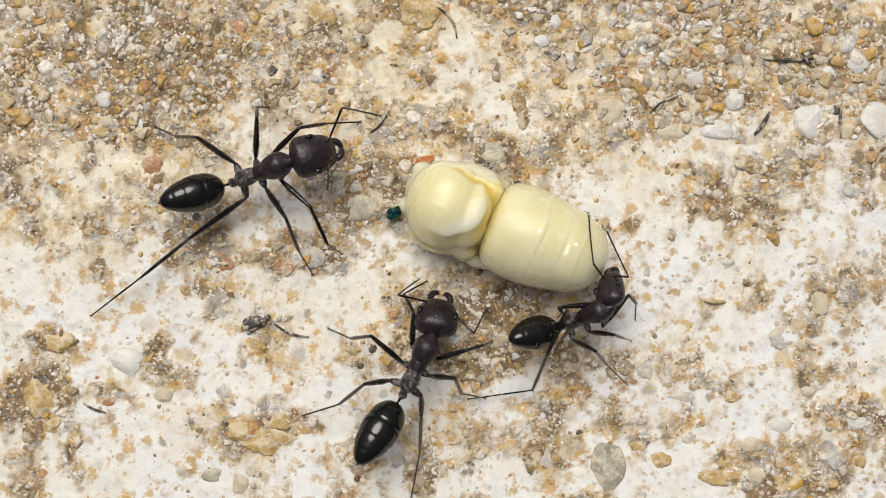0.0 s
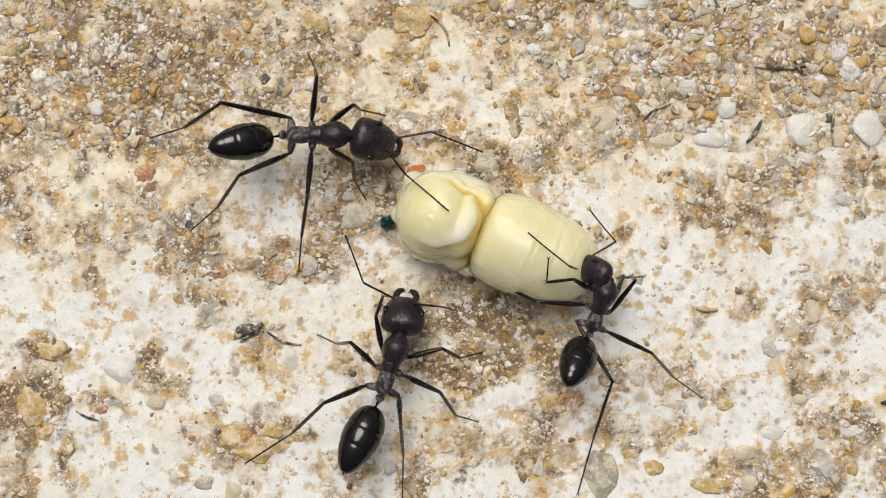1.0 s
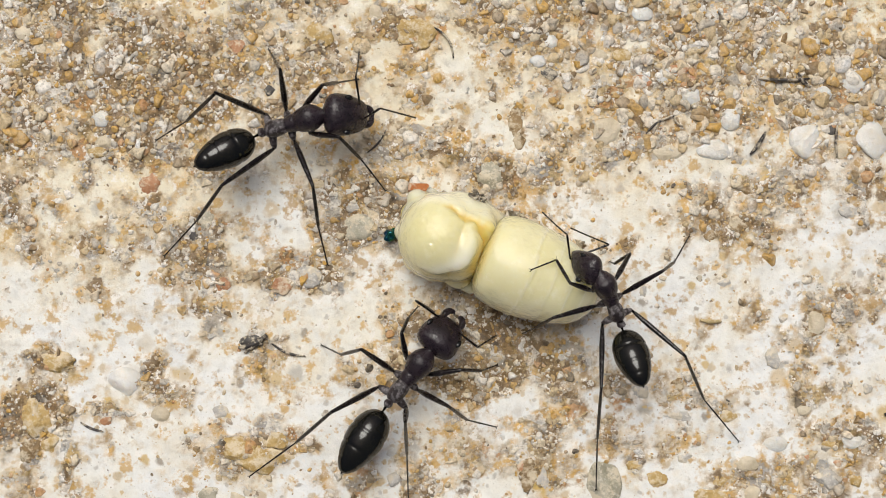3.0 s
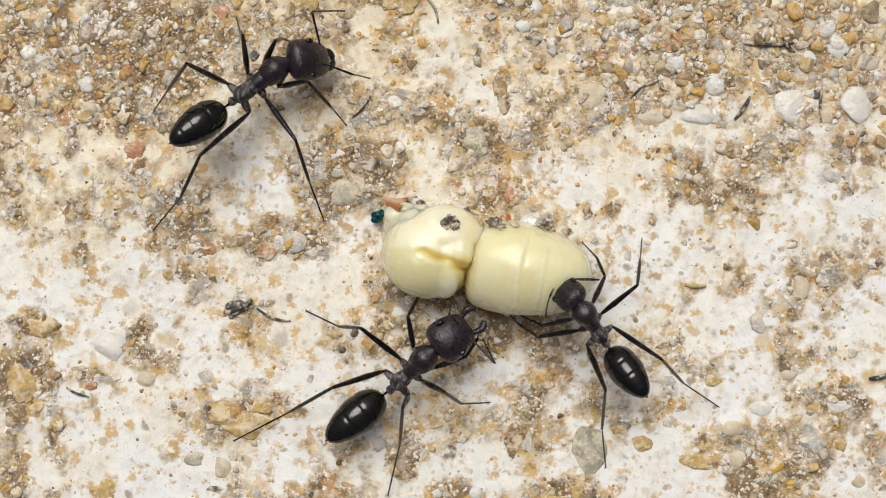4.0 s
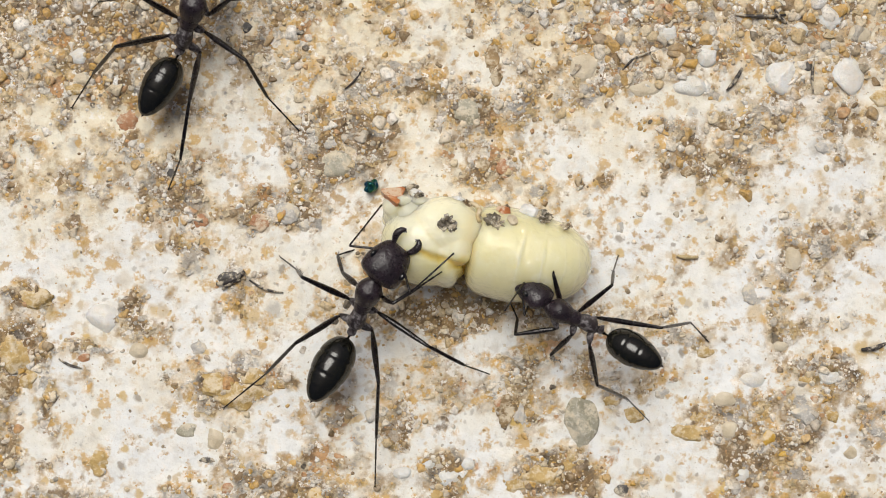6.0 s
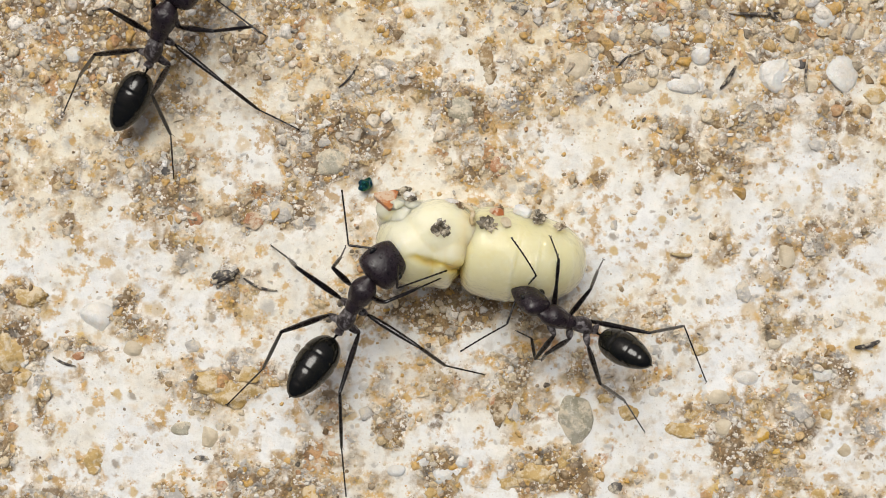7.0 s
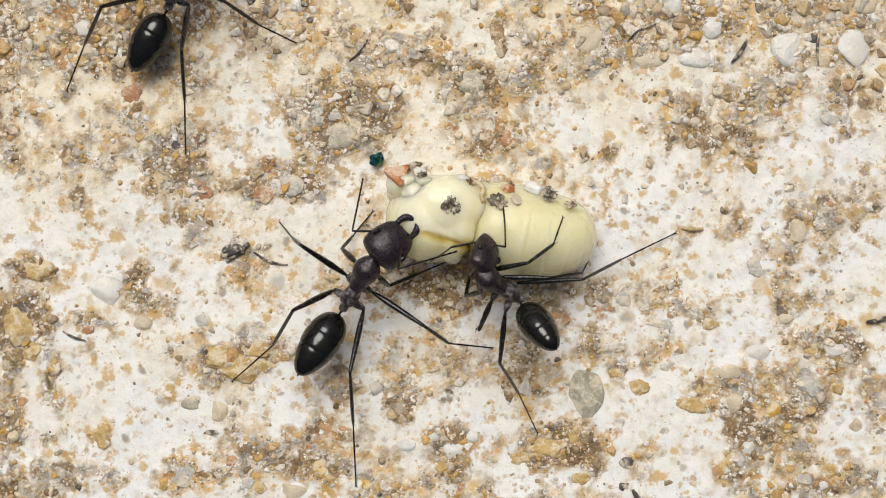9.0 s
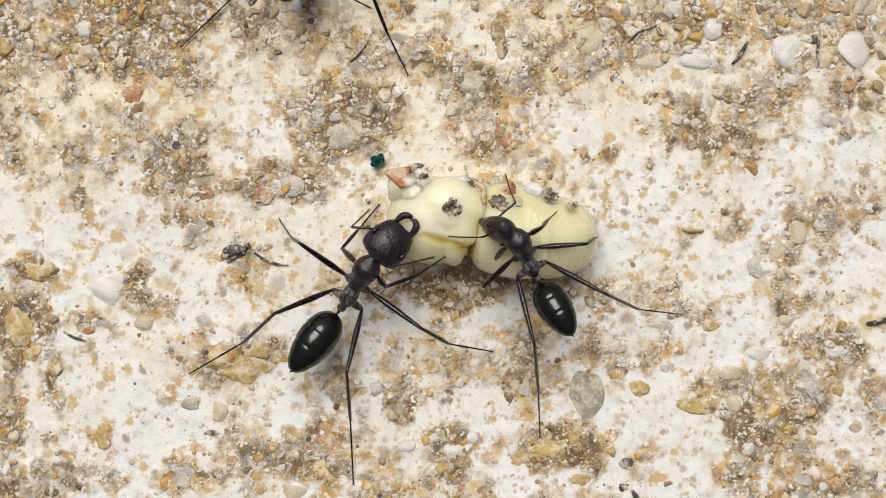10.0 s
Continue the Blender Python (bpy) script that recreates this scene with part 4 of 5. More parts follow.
    for x, y, r, tone, flat in ((-4.75, 1.95, 0.62, "orange", 0.45), (-3.95, 2.5, 0.34, "dark", 0.7), (-3.6, 2.35, 0.34, "white", 0.6), (-3.4, 2.2, 0.22, "dark", 0.6), (-1.72, 0.87, 0.42, "dark", 0.6), (-1.5, 0.75, 0.3, "dark", 0.6),
                                (-1.75, 2.0, 0.22, "brown", 0.6), (-1.35, 2.25, 0.4, "white", 0.6), (-0.85, 2.15, 0.26, "brown", 0.6), (0.8, 1.38, 0.36, "dark", 0.4), (1.18, 2.15, 0.34, "orange", 0.5), (1.3, 2.35, 0.2, "brown", 0.5),
                                (1.7, 1.6, 0.32, "cream", 0.6), (2.5, 2.35, 0.45, "white", 0.8), (3.3, 2.3, 0.36, "dark", 0.6), (3.45, 2.05, 0.28, "dark", 0.6), (4.6, 1.85, 0.24, "brown", 0.6), (4.7, 1.95, 0.16, "orange", 0.6)):
        z, r = (1.15 if x < -4.5 else math.sqrt(max(0.05, 2.62 ** 2 - y * y))), 1.2 * r
        bm = bmesh.new()
        if r > 0.7:  # a three-cornered flake
            ring = [(r * 1.15 * math.cos(b), r * 1.0 * math.sin(b)) for b in (0.3, 0.5, 2.35, 2.6, 4.4, 4.65)]
            low, high = [[bm.verts.new((u * g, w * g, z0 + 0.25 * u)) for u, w in ring] for g, z0 in ((0.9, -0.1), (1.0, 0.28))]
            bm.faces.new(low[::-1]), bm.faces.new(high)
            for c in range(6):
                bm.faces.new((low[c], low[(c + 1) % 6], high[(c + 1) % 6], high[c]))
        else:  # one jagged crumb
            blob(bm, (0, 0, 0), (r, r * 0.8, r * max(flat, 0.6)), (0, 0, rng.uniform(0, 360)), sub=3 if tone in ("dark", "brown") else 2)
            off = Vector(rng.uniform(0, 40, size=3))
            rough = 1.0 if tone in ("dark", "brown") else 0.35
            for v in bm.verts:
                d = v.co.normalized()
                v.co *= 1 + rough * (0.75 * noise.noise(d * 1.5 + off) + 0.65 * noise.noise(d * 3.4 + off) + 0.35 * noise.noise(d * 7 + off))
        turn = Vector((0, 0.6, 1) if x < -4.5 else (0, y, z)).to_track_quat("Z", "X").to_matrix().to_4x4()
        bm.transform(back @ Matrix.Translation((x, y, z)) @ turn)
        part("grit", bm, GRIT[tone], root, f"{tone} grit stuck to the skin", smooth=False)
    # a curled dry shred across the waist
    pts = [(-0.95, 2.25, 1.35), (-0.35, 2.2, 1.45), (-0.1, 1.9, 1.7), (-0.15, 1.5, 1.95), (0.0, 1.25, 2.15)]
    bm = rod(bmesh.new(), smooth_rows(pts, 4), [0.13] * 17, 8)
    bm.transform(back)
    part("shred", bm, STRAW, root, "curled tan dry shred")
    return root


PUPA_OB = build_pupa()
bm = blob(bmesh.new(), (0, 0, 0), (0.42, 0.33, 0.36), (0, 0, 35), lumps=0.45, scale=0.8, sub=4)
BEAD_OB = tagged(part("bead", bm, BEAD), "shiny blue-green round beetle bit", "bead")


# ---- what moves ----
# <moves>
BODY_1 = [(0, -10.88, 5.64, 3, 19, 17, 0), (0.5, -8.57, 8.09, 3, 4, 14, 0), (1, -7.48, 8.09, 3, 0, 0, 0), (1.5, -6.29, 8.2, 3, 1, 12, 0), (2, -6.31, 8.25, 3, 0, 12, 0), (3.5, -9.99, 9.74, 3, 26, 13, 0), (4, -9.95, 9.68, 3, 36, 0, 0), (4.5, -10.8, 9.12, 3, 44, 23, 0), (5, -13.59, 10.91, 3, 69, 30, 0), (6.5, -13.31, 11.28, 3, 61, 32, 0), (7, -14.64, 10.54, 3, 65, 21, 0), (7.5, -14.85, 10.67, 3, 66, 28, 0), (8, -15.04, 10.11, 3, 68, 32, 0), (8.5, -15.01, 10.49, 3, 70, 32, 0), (9, -14.39, 12.16, 3, 69, 32, 0), (9.5, -11.35, 15.33, 3, 52, 32, 0), (10, -6.48, 15.27, 3, 59, 32, 0)]
HEAD_1 = [(0, -4, -34), (0.5, -11, -25), (1, -14, -21), (1.5, -24, -29), (2, -28, -12), (3.5, -15, -48), (4, -28, -34), (4.5, -43, -43), (5, 27, -40), (6.5, 34, -51), (7, -10, -43), (7.5, -10, -47), (8, 54, -68), (8.5, 33, -64), (9, 32, -59), (9.5, 31, -61), (10, 18, -64)]
GASTER_1 = [(0, 178, 38), (0.5, 196, 34), (1, 193, 24), (1.5, 189, 33), (2, 192, 32), (3.5, 197, 33), (4, 182, 22), (4.5, 171, 17), (5, 174, 36), (6.5, 177, 34), (7, 175, 15), (7.5, 179, 22), (8, 183, 26), (8.5, 181, 42), (9, 168, 25), (9.5, 180, 57), (10, 200, 63)]
LEGS_1 = {
    "fore_left": [(0, 20, 7, -0, -73, -15, -60), (0.5, 26, 35, -12, -75, -17, -83), (1, 29, 45, -3, -85, -5, -55), (1.5, 21, 30, -61, -77, 1, -82), (2, 20, 28, -64, -88, -19, -71), (3.5, 21, 41, 96, -79, 33, -77), (4, 12, 53, 43, -77, -48, -73), (4.5, -0, 34, 132, -76, -211, -80), (5, 7, 45, 116, -69, -254, -75), (6.5, 16, 41, 119, -63, -244, -75), (7, -1, 48, 94, -67, -284, -72), (7.5, 0, 36, 108, -66, -264, -73), (8, 38, 55, 112, -67, -246, -70), (8.5, 20, 48, 115, -65, -249, -69), (9, 14, 45, 116, -65, -255, -69), (9.5, 36, 57, 113, -62, -247, -62), (10, 37, 44, 113, -68, -243, -74)],
    "mid_left": [(0, 45, 40, 133, -63, 159, -84), (0.5, 54, 43, 127, -62, 108, -62), (1, 76, 48, 115, -72, 118, -58), (1.5, 77, 46, 146, -59, 145, -48), (2, 78, 46, 147, -59, 145, -48), (3.5, 51, 52, 118, -61, 114, -61), (4, 48, 59, 94, -71, 80, -60), (4.5, 54, 58, 128, -55, 136, -33), (5, 60, 37, 139, -45, 116, -27), (6.5, 52, 50, 141, -41, 138, -35), (7, 55, 55, 126, -58, 131, -54), (7.5, 58, 49, 130, -55, 129, -48), (8, 67, 39, 122, -53, 121, -47), (8.5, 27, 59, 121, -51, 123, -48), (9, 48, 61, 119, -51, 121, -48), (9.5, 121, 73, 129, -40, 133, -32), (10, 128, 67, 139, -35, 140, -37)],
    "hind_left": [(0, 81, 69, 160, -44, 148, -42), (0.5, 157, 64, 197, -29, 185, -50), (1, 171, 37, 204, -41, 187, -47), (1.5, 167, 46, 195, -23, 191, -36), (2, 168, 45, 196, -24, 191, -33), (3.5, 115, 76, 188, -44, 177, -40), (4, 124, 68, 175, -57, 169, -63), (4.5, 51, 66, 165, -38, 164, -35), (5, 88, 70, 155, -22, 152, -18), (6.5, 80, 74, 157, -24, 166, -17), (7, 78, 79, 152, -41, 164, -30), (7.5, 61, 76, 157, -33, 160, -20), (8, 53, 79, 153, -33, 157, -20), (8.5, 32, 73, 154, -34, 160, -20), (9, 91, 70, 162, -20, 167, -10), (9.5, 193, 78, 198, 1, 158, -39), (10, 164, 50, 158, -33, 162, 29)],
    "fore_right": [(0, -58, 5, -93, -22, -118, -73), (0.5, -29, 30, -90, -56, -75, -76), (1, -30, 46, -95, -68, -62, -61), (1.5, -34, 27, -87, -63, -131, -73), (2, -46, 29, -77, -57, -34, 58), (3.5, -14, 30, -76, -55, -90, -68), (4, -33, 41, -83, -47, -85, -65), (4.5, -39, 35, -139, -69, -145, -72), (5, -34, 26, -102, -76, -173, -75), (6.5, -30, 21, -122, -71, -154, -70), (7, -68, 18, -66, -46, -152, -69), (7.5, -23, 27, 29, -85, 11, -84), (8, -69, 4, -84, -42, 163, -71), (8.5, -57, 22, -115, -75, 219, -80), (9, -59, 25, -119, -78, 222, -81), (9.5, -50, 16, -82, -84, 179, -87), (10, -56, 20, -87, -79, 256, -83)],
    "mid_right": [(0, -56, 38, -117, -49, -112, -54), (0.5, -81, 30, -113, -38, -108, -45), (1, -91, 34, -105, -46, -101, -43), (1.5, -76, 41, -124, -55, -104, -47), (2, -74, 42, -120, -53, -105, -50), (3.5, -76, 17, -113, -37, -104, -29), (4, -89, 21, -113, -46, -108, -30), (4.5, -88, 26, -124, -34, -121, -25), (5, -97, 18, -151, -37, -112, 4), (6.5, -83, 22, -140, -25, -123, -17), (7, -103, 3, -120, -37, -91, 1), (7.5, -109, 5, -120, -31, -94, 1), (8, -107, 10, -125, -36, -91, 0), (8.5, -102, 10, -130, -34, -105, 6), (9, -77, 35, -135, -44, -114, -33), (9.5, -117, 30, -170, -51, -114, 18), (10, -119, 3, -131, 1, -124, 5)],
    "hind_right": [(0, -166, 1, -160, 13, -162, 10), (0.5, -126, 72, -145, -36, -159, -47), (1, -148, 51, -136, -50, -149, -50), (1.5, -149, 53, -149, -32, -154, -37), (2, -149, 51, -147, -33, -153, -31), (3.5, -146, 49, -159, -31, -163, -24), (4, -167, 37, -162, -42, -176, -43), (4.5, -182, 62, -166, -21, -183, -15), (5, -157, 69, -179, -1, -189, -16), (6.5, -116, 66, -164, 2, -188, -28), (7, -125, 77, -157, -40, -170, -30), (7.5, -125, 78, -144, -19, -184, -31), (8, -95, 83, -145, -19, -184, -31), (8.5, -74, 78, -167, -31, -171, -9), (9, -118, 70, -171, -14, -171, -9), (9.5, -162, 56, -153, 25, -190, -32), (10, -110, 75, -183, -70, -104, -37)],
}
ANTENNAE_1 = {
    "left": [(0, 57, 32, -16, -34), (0.5, 28, 17, -6, -7), (1, 26, 24, -5, 3), (1.5, 51, 39, -18, -14), (2, 46, 16, -11, -27), (3.5, 144, 41, 72, -55), (4, 105, 14, 7, -23), (4.5, 139, 39, 143, -70), (5, 46, -10, 48, -17), (6.5, 56, 2, 45, -11), (7, 62, -37, 65, -27), (7.5, 54, -24, 64, -41), (8, 13, 71, 26, 10), (8.5, 44, 46, 33, -3), (9, 38, 32, 34, -8), (9.5, 63, 44, 43, -7), (10, 67, 36, 40, -13)],
    "right": [(0, -131, 61, -65, -71), (0.5, -105, 39, -16, -55), (1, -55, 53, -33, 42), (1.5, -76, 55, -43, 29), (2, -10, 39, -13, 1), (3.5, 91, 85, -3, -35), (4, -62, 60, 3, -40), (4.5, -92, 76, 27, -57), (5, -78, 24, -7, -43), (6.5, -83, 21, -1, -31), (7, -112, 19, -104, 25), (7.5, -79, 48, -31, -56), (8, -117, -62, -139, -14), (8.5, -67, 20, 0, -18), (9, -56, 11, -1, -22), (9.5, -41, 25, -1, -8), (10, -40, 34, -4, -6)],
}
BODY_2 = [(0, -2.43, -4.77, 3, 63, 0, 0), (0.5, -2.74, -5.36, 3, 63, 6, 0), (1, -3.5, -4.37, 3, 72, 0, 0), (1.5, -3.09, -3.85, 3, 63, 4, 0), (2, -3, -4.1, 3, 61, 5, 0), (3.5, -2.46, -4.57, 3, 47, 0, 0), (4, -1.71, -5.92, 3.13, 44, 22, 0), (4.5, -2.08, -6.01, 3.27, 62, 21, 0), (5, -2.68, -5.34, 3.4, 74, 32, 0), (6.5, -4.16, -3.79, 3.9, 61, 28, 0), (7, -4.01, -4.14, 3.9, 59, 21, 0), (7.5, -4.19, -4.36, 3.9, 58, 23, 0), (8, -4.22, -4.32, 3.9, 57, 30, 0), (8.5, -4.28, -4.43, 3.9, 58, 31, 0), (9, -4.38, -4.43, 3.9, 57, 29, 0), (9.5, -4.37, -4.37, 3.9, 56, 26, 0), (10, -4.45, -4.36, 3.9, 56, 26, 0)]
HEAD_2 = [(0, 16, -38), (0.5, 15, -40), (1, 11, -36), (1.5, 3, -36), (2, -2, -35), (3.5, 1, -33), (4, -8, -24), (4.5, 32, -22), (5, 14, -24), (6.5, -24, -32), (7, -16, -30), (7.5, -17, -29), (8, -20, -34), (8.5, -17, -29), (9, -16, -32), (9.5, -12, -28), (10, -12, -24)]
GASTER_2 = [(0, 173, 20), (0.5, 173, 8), (1, 172, 15), (1.5, 174, 19), (2, 174, 20), (3.5, 188, 5), (4, 173, 31), (4.5, 166, 37), (5, 168, 43), (6.5, 174, 44), (7, 173, 39), (7.5, 172, 43), (8, 176, 40), (8.5, 177, 40), (9, 179, 41), (9.5, 174, 35), (10, 175, 36)]
LEGS_2 = {
    "fore_left": [(0, 24, 13, 59, -54, -35, -43), (0.5, 31, 18, -90, -70, -84, -55), (1, 27, 20, 1, -55, -81, -70), (1.5, 35, 17, 28, -76, 12, -49), (2, 35, 17, 34, -59, -35, -79), (3.5, 50, 49, 9, -68, 15, -66), (4, 50, 10, 30, -62, 30, -66), (4.5, 51, -5, 82, -64, 102, -70), (5, 129, -30, -8, -29, 193, -75), (6.5, 107, -53, 148, -82, 352, -40), (7, 53, 40, 156, -87, 490, -83), (7.5, 100, -51, 66, -89, 357, -36), (8, 111, -47, 184, -83, 345, -44), (8.5, 117, -47, 332, -83, 364, -52), (9, 119, -48, 183, -85, 353, -42), (9.5, 118, -50, 353, -71, 354, -46), (10, 118, -50, 353, -71, 354, -46)],
    "mid_left": [(0, 71, 48, 131, -63, 102, -59), (0.5, 66, 45, 130, -63, 98, -56), (1, 55, 56, 126, -70, 94, -62), (1.5, 66, 52, 159, -62, 114, -60), (2, 64, 50, 157, -58, 116, -58), (3.5, 93, 50, 149, -61, 118, -63), (4, 79, 34, 154, -42, 130, -32), (4.5, 73, 30, 112, -50, 131, -52), (5, 65, 30, 132, -61, 134, -53), (6.5, 67, 31, 156, -57, 127, -50), (7, 70, 29, 141, -63, 121, -52), (7.5, 69, 27, 144, -59, 119, -51), (8, 70, 28, 145, -54, 129, -50), (8.5, 68, 28, 148, -54, 125, -51), (9, 69, 29, 149, -55, 126, -53), (9.5, 71, 29, 148, -56, 120, -56), (10, 71, 29, 148, -56, 120, -56)],
    "hind_left": [(0, 108, 71, 160, -58, 140, -46), (0.5, 124, 59, 156, -46, 149, -26), (1, 124, 56, 153, -46, 143, -32), (1.5, 135, 50, 166, -42, 155, -25), (2, 134, 52, 167, -39, 159, -22), (3.5, 158, 44, 173, -44, 168, -29), (4, 133, 59, 171, -21, 166, -1), (4.5, 111, 66, 152, -28, 144, -12), (5, 101, 62, 149, -23, 136, -2), (6.5, 112, 68, 174, -19, 166, -9), (7, 113, 63, 179, -29, 167, -17), (7.5, 107, 67, 179, -26, 165, -13), (8, 99, 71, 179, -19, 166, -8), (8.5, 89, 72, 179, -18, 168, -8), (9, 98, 73, 178, -22, 166, -7), (9.5, 131, 51, 168, -23, 156, 1), (10, 131, 51, 168, -23, 156, 1)],
    "fore_right": [(0, -44, 25, -55, -59, -54, -74), (0.5, -44, 19, -53, -63, -30, -70), (1, -56, 11, -105, -50, -64, -50), (1.5, -48, 17, -118, -55, -59, -59), (2, -49, 19, -116, -63, -59, -55), (3.5, -33, 18, -24, -49, -21, -67), (4, -23, -8, 20, -76, 107, -79), (4.5, -31, 42, 195, -87, -28, -82), (5, -37, 49, 334, -53, -15, -36), (6.5, -36, 54, 304, -44, -52, -43), (7, -34, 56, 316, -36, -45, -42), (7.5, -144, -61, 314, -38, -46, -43), (8, -144, -52, 310, -47, -49, -48), (8.5, -150, -52, 305, -46, -49, -49), (9, -148, -51, 311, -47, -48, -46), (9.5, -165, -49, 313, -44, -49, -45), (10, -42, 60, 310, -46, -30, -44)],
    "mid_right": [(0, -55, 65, -134, -66, -85, -59), (0.5, -56, 62, -133, -57, -98, -62), (1, -89, 51, -133, -53, -101, -60), (1.5, -58, 56, -136, -60, -94, -62), (2, -50, 58, -132, -59, -94, -64), (3.5, -73, 58, -90, -59, -70, -47), (4, -31, 51, -126, -56, -90, -64), (4.5, -57, 48, -128, -57, -114, -57), (5, -86, 41, -136, -44, -133, -46), (6.5, -92, 8, -108, -25, -121, -44), (7, -86, 11, -120, -42, -93, -40), (7.5, -83, 9, -123, -42, -92, -37), (8, -85, 8, -129, -40, -92, -36), (8.5, -86, 8, -130, -40, -90, -37), (9, -86, 7, -126, -41, -86, -39), (9.5, -88, 7, -118, -44, -85, -36), (10, -88, 7, -118, -44, -85, -36)],
    "hind_right": [(0, -148, 81, -156, -55, -163, -42), (0.5, -93, 85, -161, -50, -161, -37), (1, -148, 77, -161, -54, -165, -45), (1.5, -128, 82, -155, -46, -157, -43), (2, -61, 86, -155, -51, -156, -40), (3.5, -125, 87, -139, -57, -138, -42), (4, 2, 72, -152, -34, -153, -18), (4.5, 3, 75, -166, -31, -169, -18), (5, 0, 75, -173, -12, -177, -9), (6.5, -155, 56, -159, -9, -157, -13), (7, -160, 51, -156, -18, -154, -20), (7.5, -154, 53, -157, -17, -152, -15), (8, -149, 56, -156, -12, -151, -6), (8.5, -152, 51, -156, -12, -150, 2), (9, -148, 50, -155, -15, -150, 0), (9.5, -150, 47, -155, -22, -148, 0), (10, -150, 47, -155, -22, -148, 0)],
}
ANTENNAE_2 = {
    "left": [(0, 105, 23, -20, -29), (0.5, 110, 9, 21, 20), (1, 78, 19, 26, 6), (1.5, 83, 14, -121, 73), (2, 104, 26, -37, -24), (3.5, 106, 20, -39, -57), (4, 97, 64, 29, -70), (4.5, 102, 17, -51, 40), (5, 98, 14, 10, 1), (6.5, 133, -15, -6, -31), (7, 128, -11, 50, -15), (7.5, 127, -9, 6, -41), (8, 133, -10, 35, -40), (8.5, 133, -5, 17, -42), (9, 136, 0, 33, -25), (9.5, 132, -4, 16, -51), (10, 131, 2, -5, -65)],
    "right": [(0, -125, -4, -11, -23), (0.5, -105, 7, 4, -36), (1, -126, 42, -40, -49), (1.5, -104, 34, -36, -55), (2, -114, -3, -23, -30), (3.5, -118, 54, -6, -42), (4, -82, 19, 73, -69), (4.5, -130, 15, -2, -49), (5, -96, -9, 10, 57), (6.5, -142, 55, -16, 0), (7, -145, 43, -26, -18), (7.5, -125, 46, -21, -23), (8, -152, 55, -44, -46), (8.5, -130, 57, -12, -78), (9, -149, 48, -27, 1), (9.5, -148, 50, -24, -33), (10, -154, 50, -38, -44)],
}
BODY_3 = [(0, 6.56, -2.12, 3.5, 23, 32, -25), (0.5, 7.05, -2.12, 3.85, 48, 32, -15), (1, 7.63, -1.16, 4.25, 72, 19, 0), (1.5, 8.34, -0.11, 4.4, 104, 27, 0), (2, 8.04, 0.85, 4.65, 107, 12, 0), (3.5, 7.9, -0.98, 4.65, 120, 26, 0), (4, 7.87, -3.37, 4.17, 127, 32, 0), (4.5, 7.56, -3.84, 4.13, 136, 32, 0), (5, 7.74, -3.97, 4.1, 129, 32, 0), (6.5, 7.17, -4.92, 4.5, 167, 0, 45), (7, 7.36, -4.98, 4.55, 164, 18, 45), (7.5, 6.79, -5.68, 4.4, 170, 15, 45), (8, 5.34, -5.7, 4.25, 172, 24, 45), (8.5, 3.74, -5.35, 4.15, 164, 25, 45), (9, 3.07, -4.55, 4.7, 147, 32, 22), (9.5, 3.4, -4.1, 5.4, 113, 32, 0), (10, 4.33, -2.82, 5.9, 118, 32, 0)]
HEAD_3 = [(0, 91, -20), (0.5, 62, -31), (1, 90, -35), (1.5, 78, -38), (2, 58, -43), (3.5, 59, -66), (4, 12, -75), (4.5, 26, -81), (5, 37, -80), (6.5, -60, 12), (7, -60, -12), (7.5, -68, 9), (8, -80, 7), (8.5, -70, 28), (9, -95, -8), (9.5, -60, -77), (10, 98, -59)]
GASTER_3 = [(0, -146, 65), (0.5, -198, 79), (1, -197, 58), (1.5, -209, 62), (2, -202, 46), (3.5, -186, 51), (4, -181, 54), (4.5, -185, 49), (5, -175, 48), (6.5, -218, 9), (7, -229, 23), (7.5, -227, 20), (8, -231, 18), (8.5, -230, 20), (9, -239, 46), (9.5, -172, 60), (10, -175, 50)]
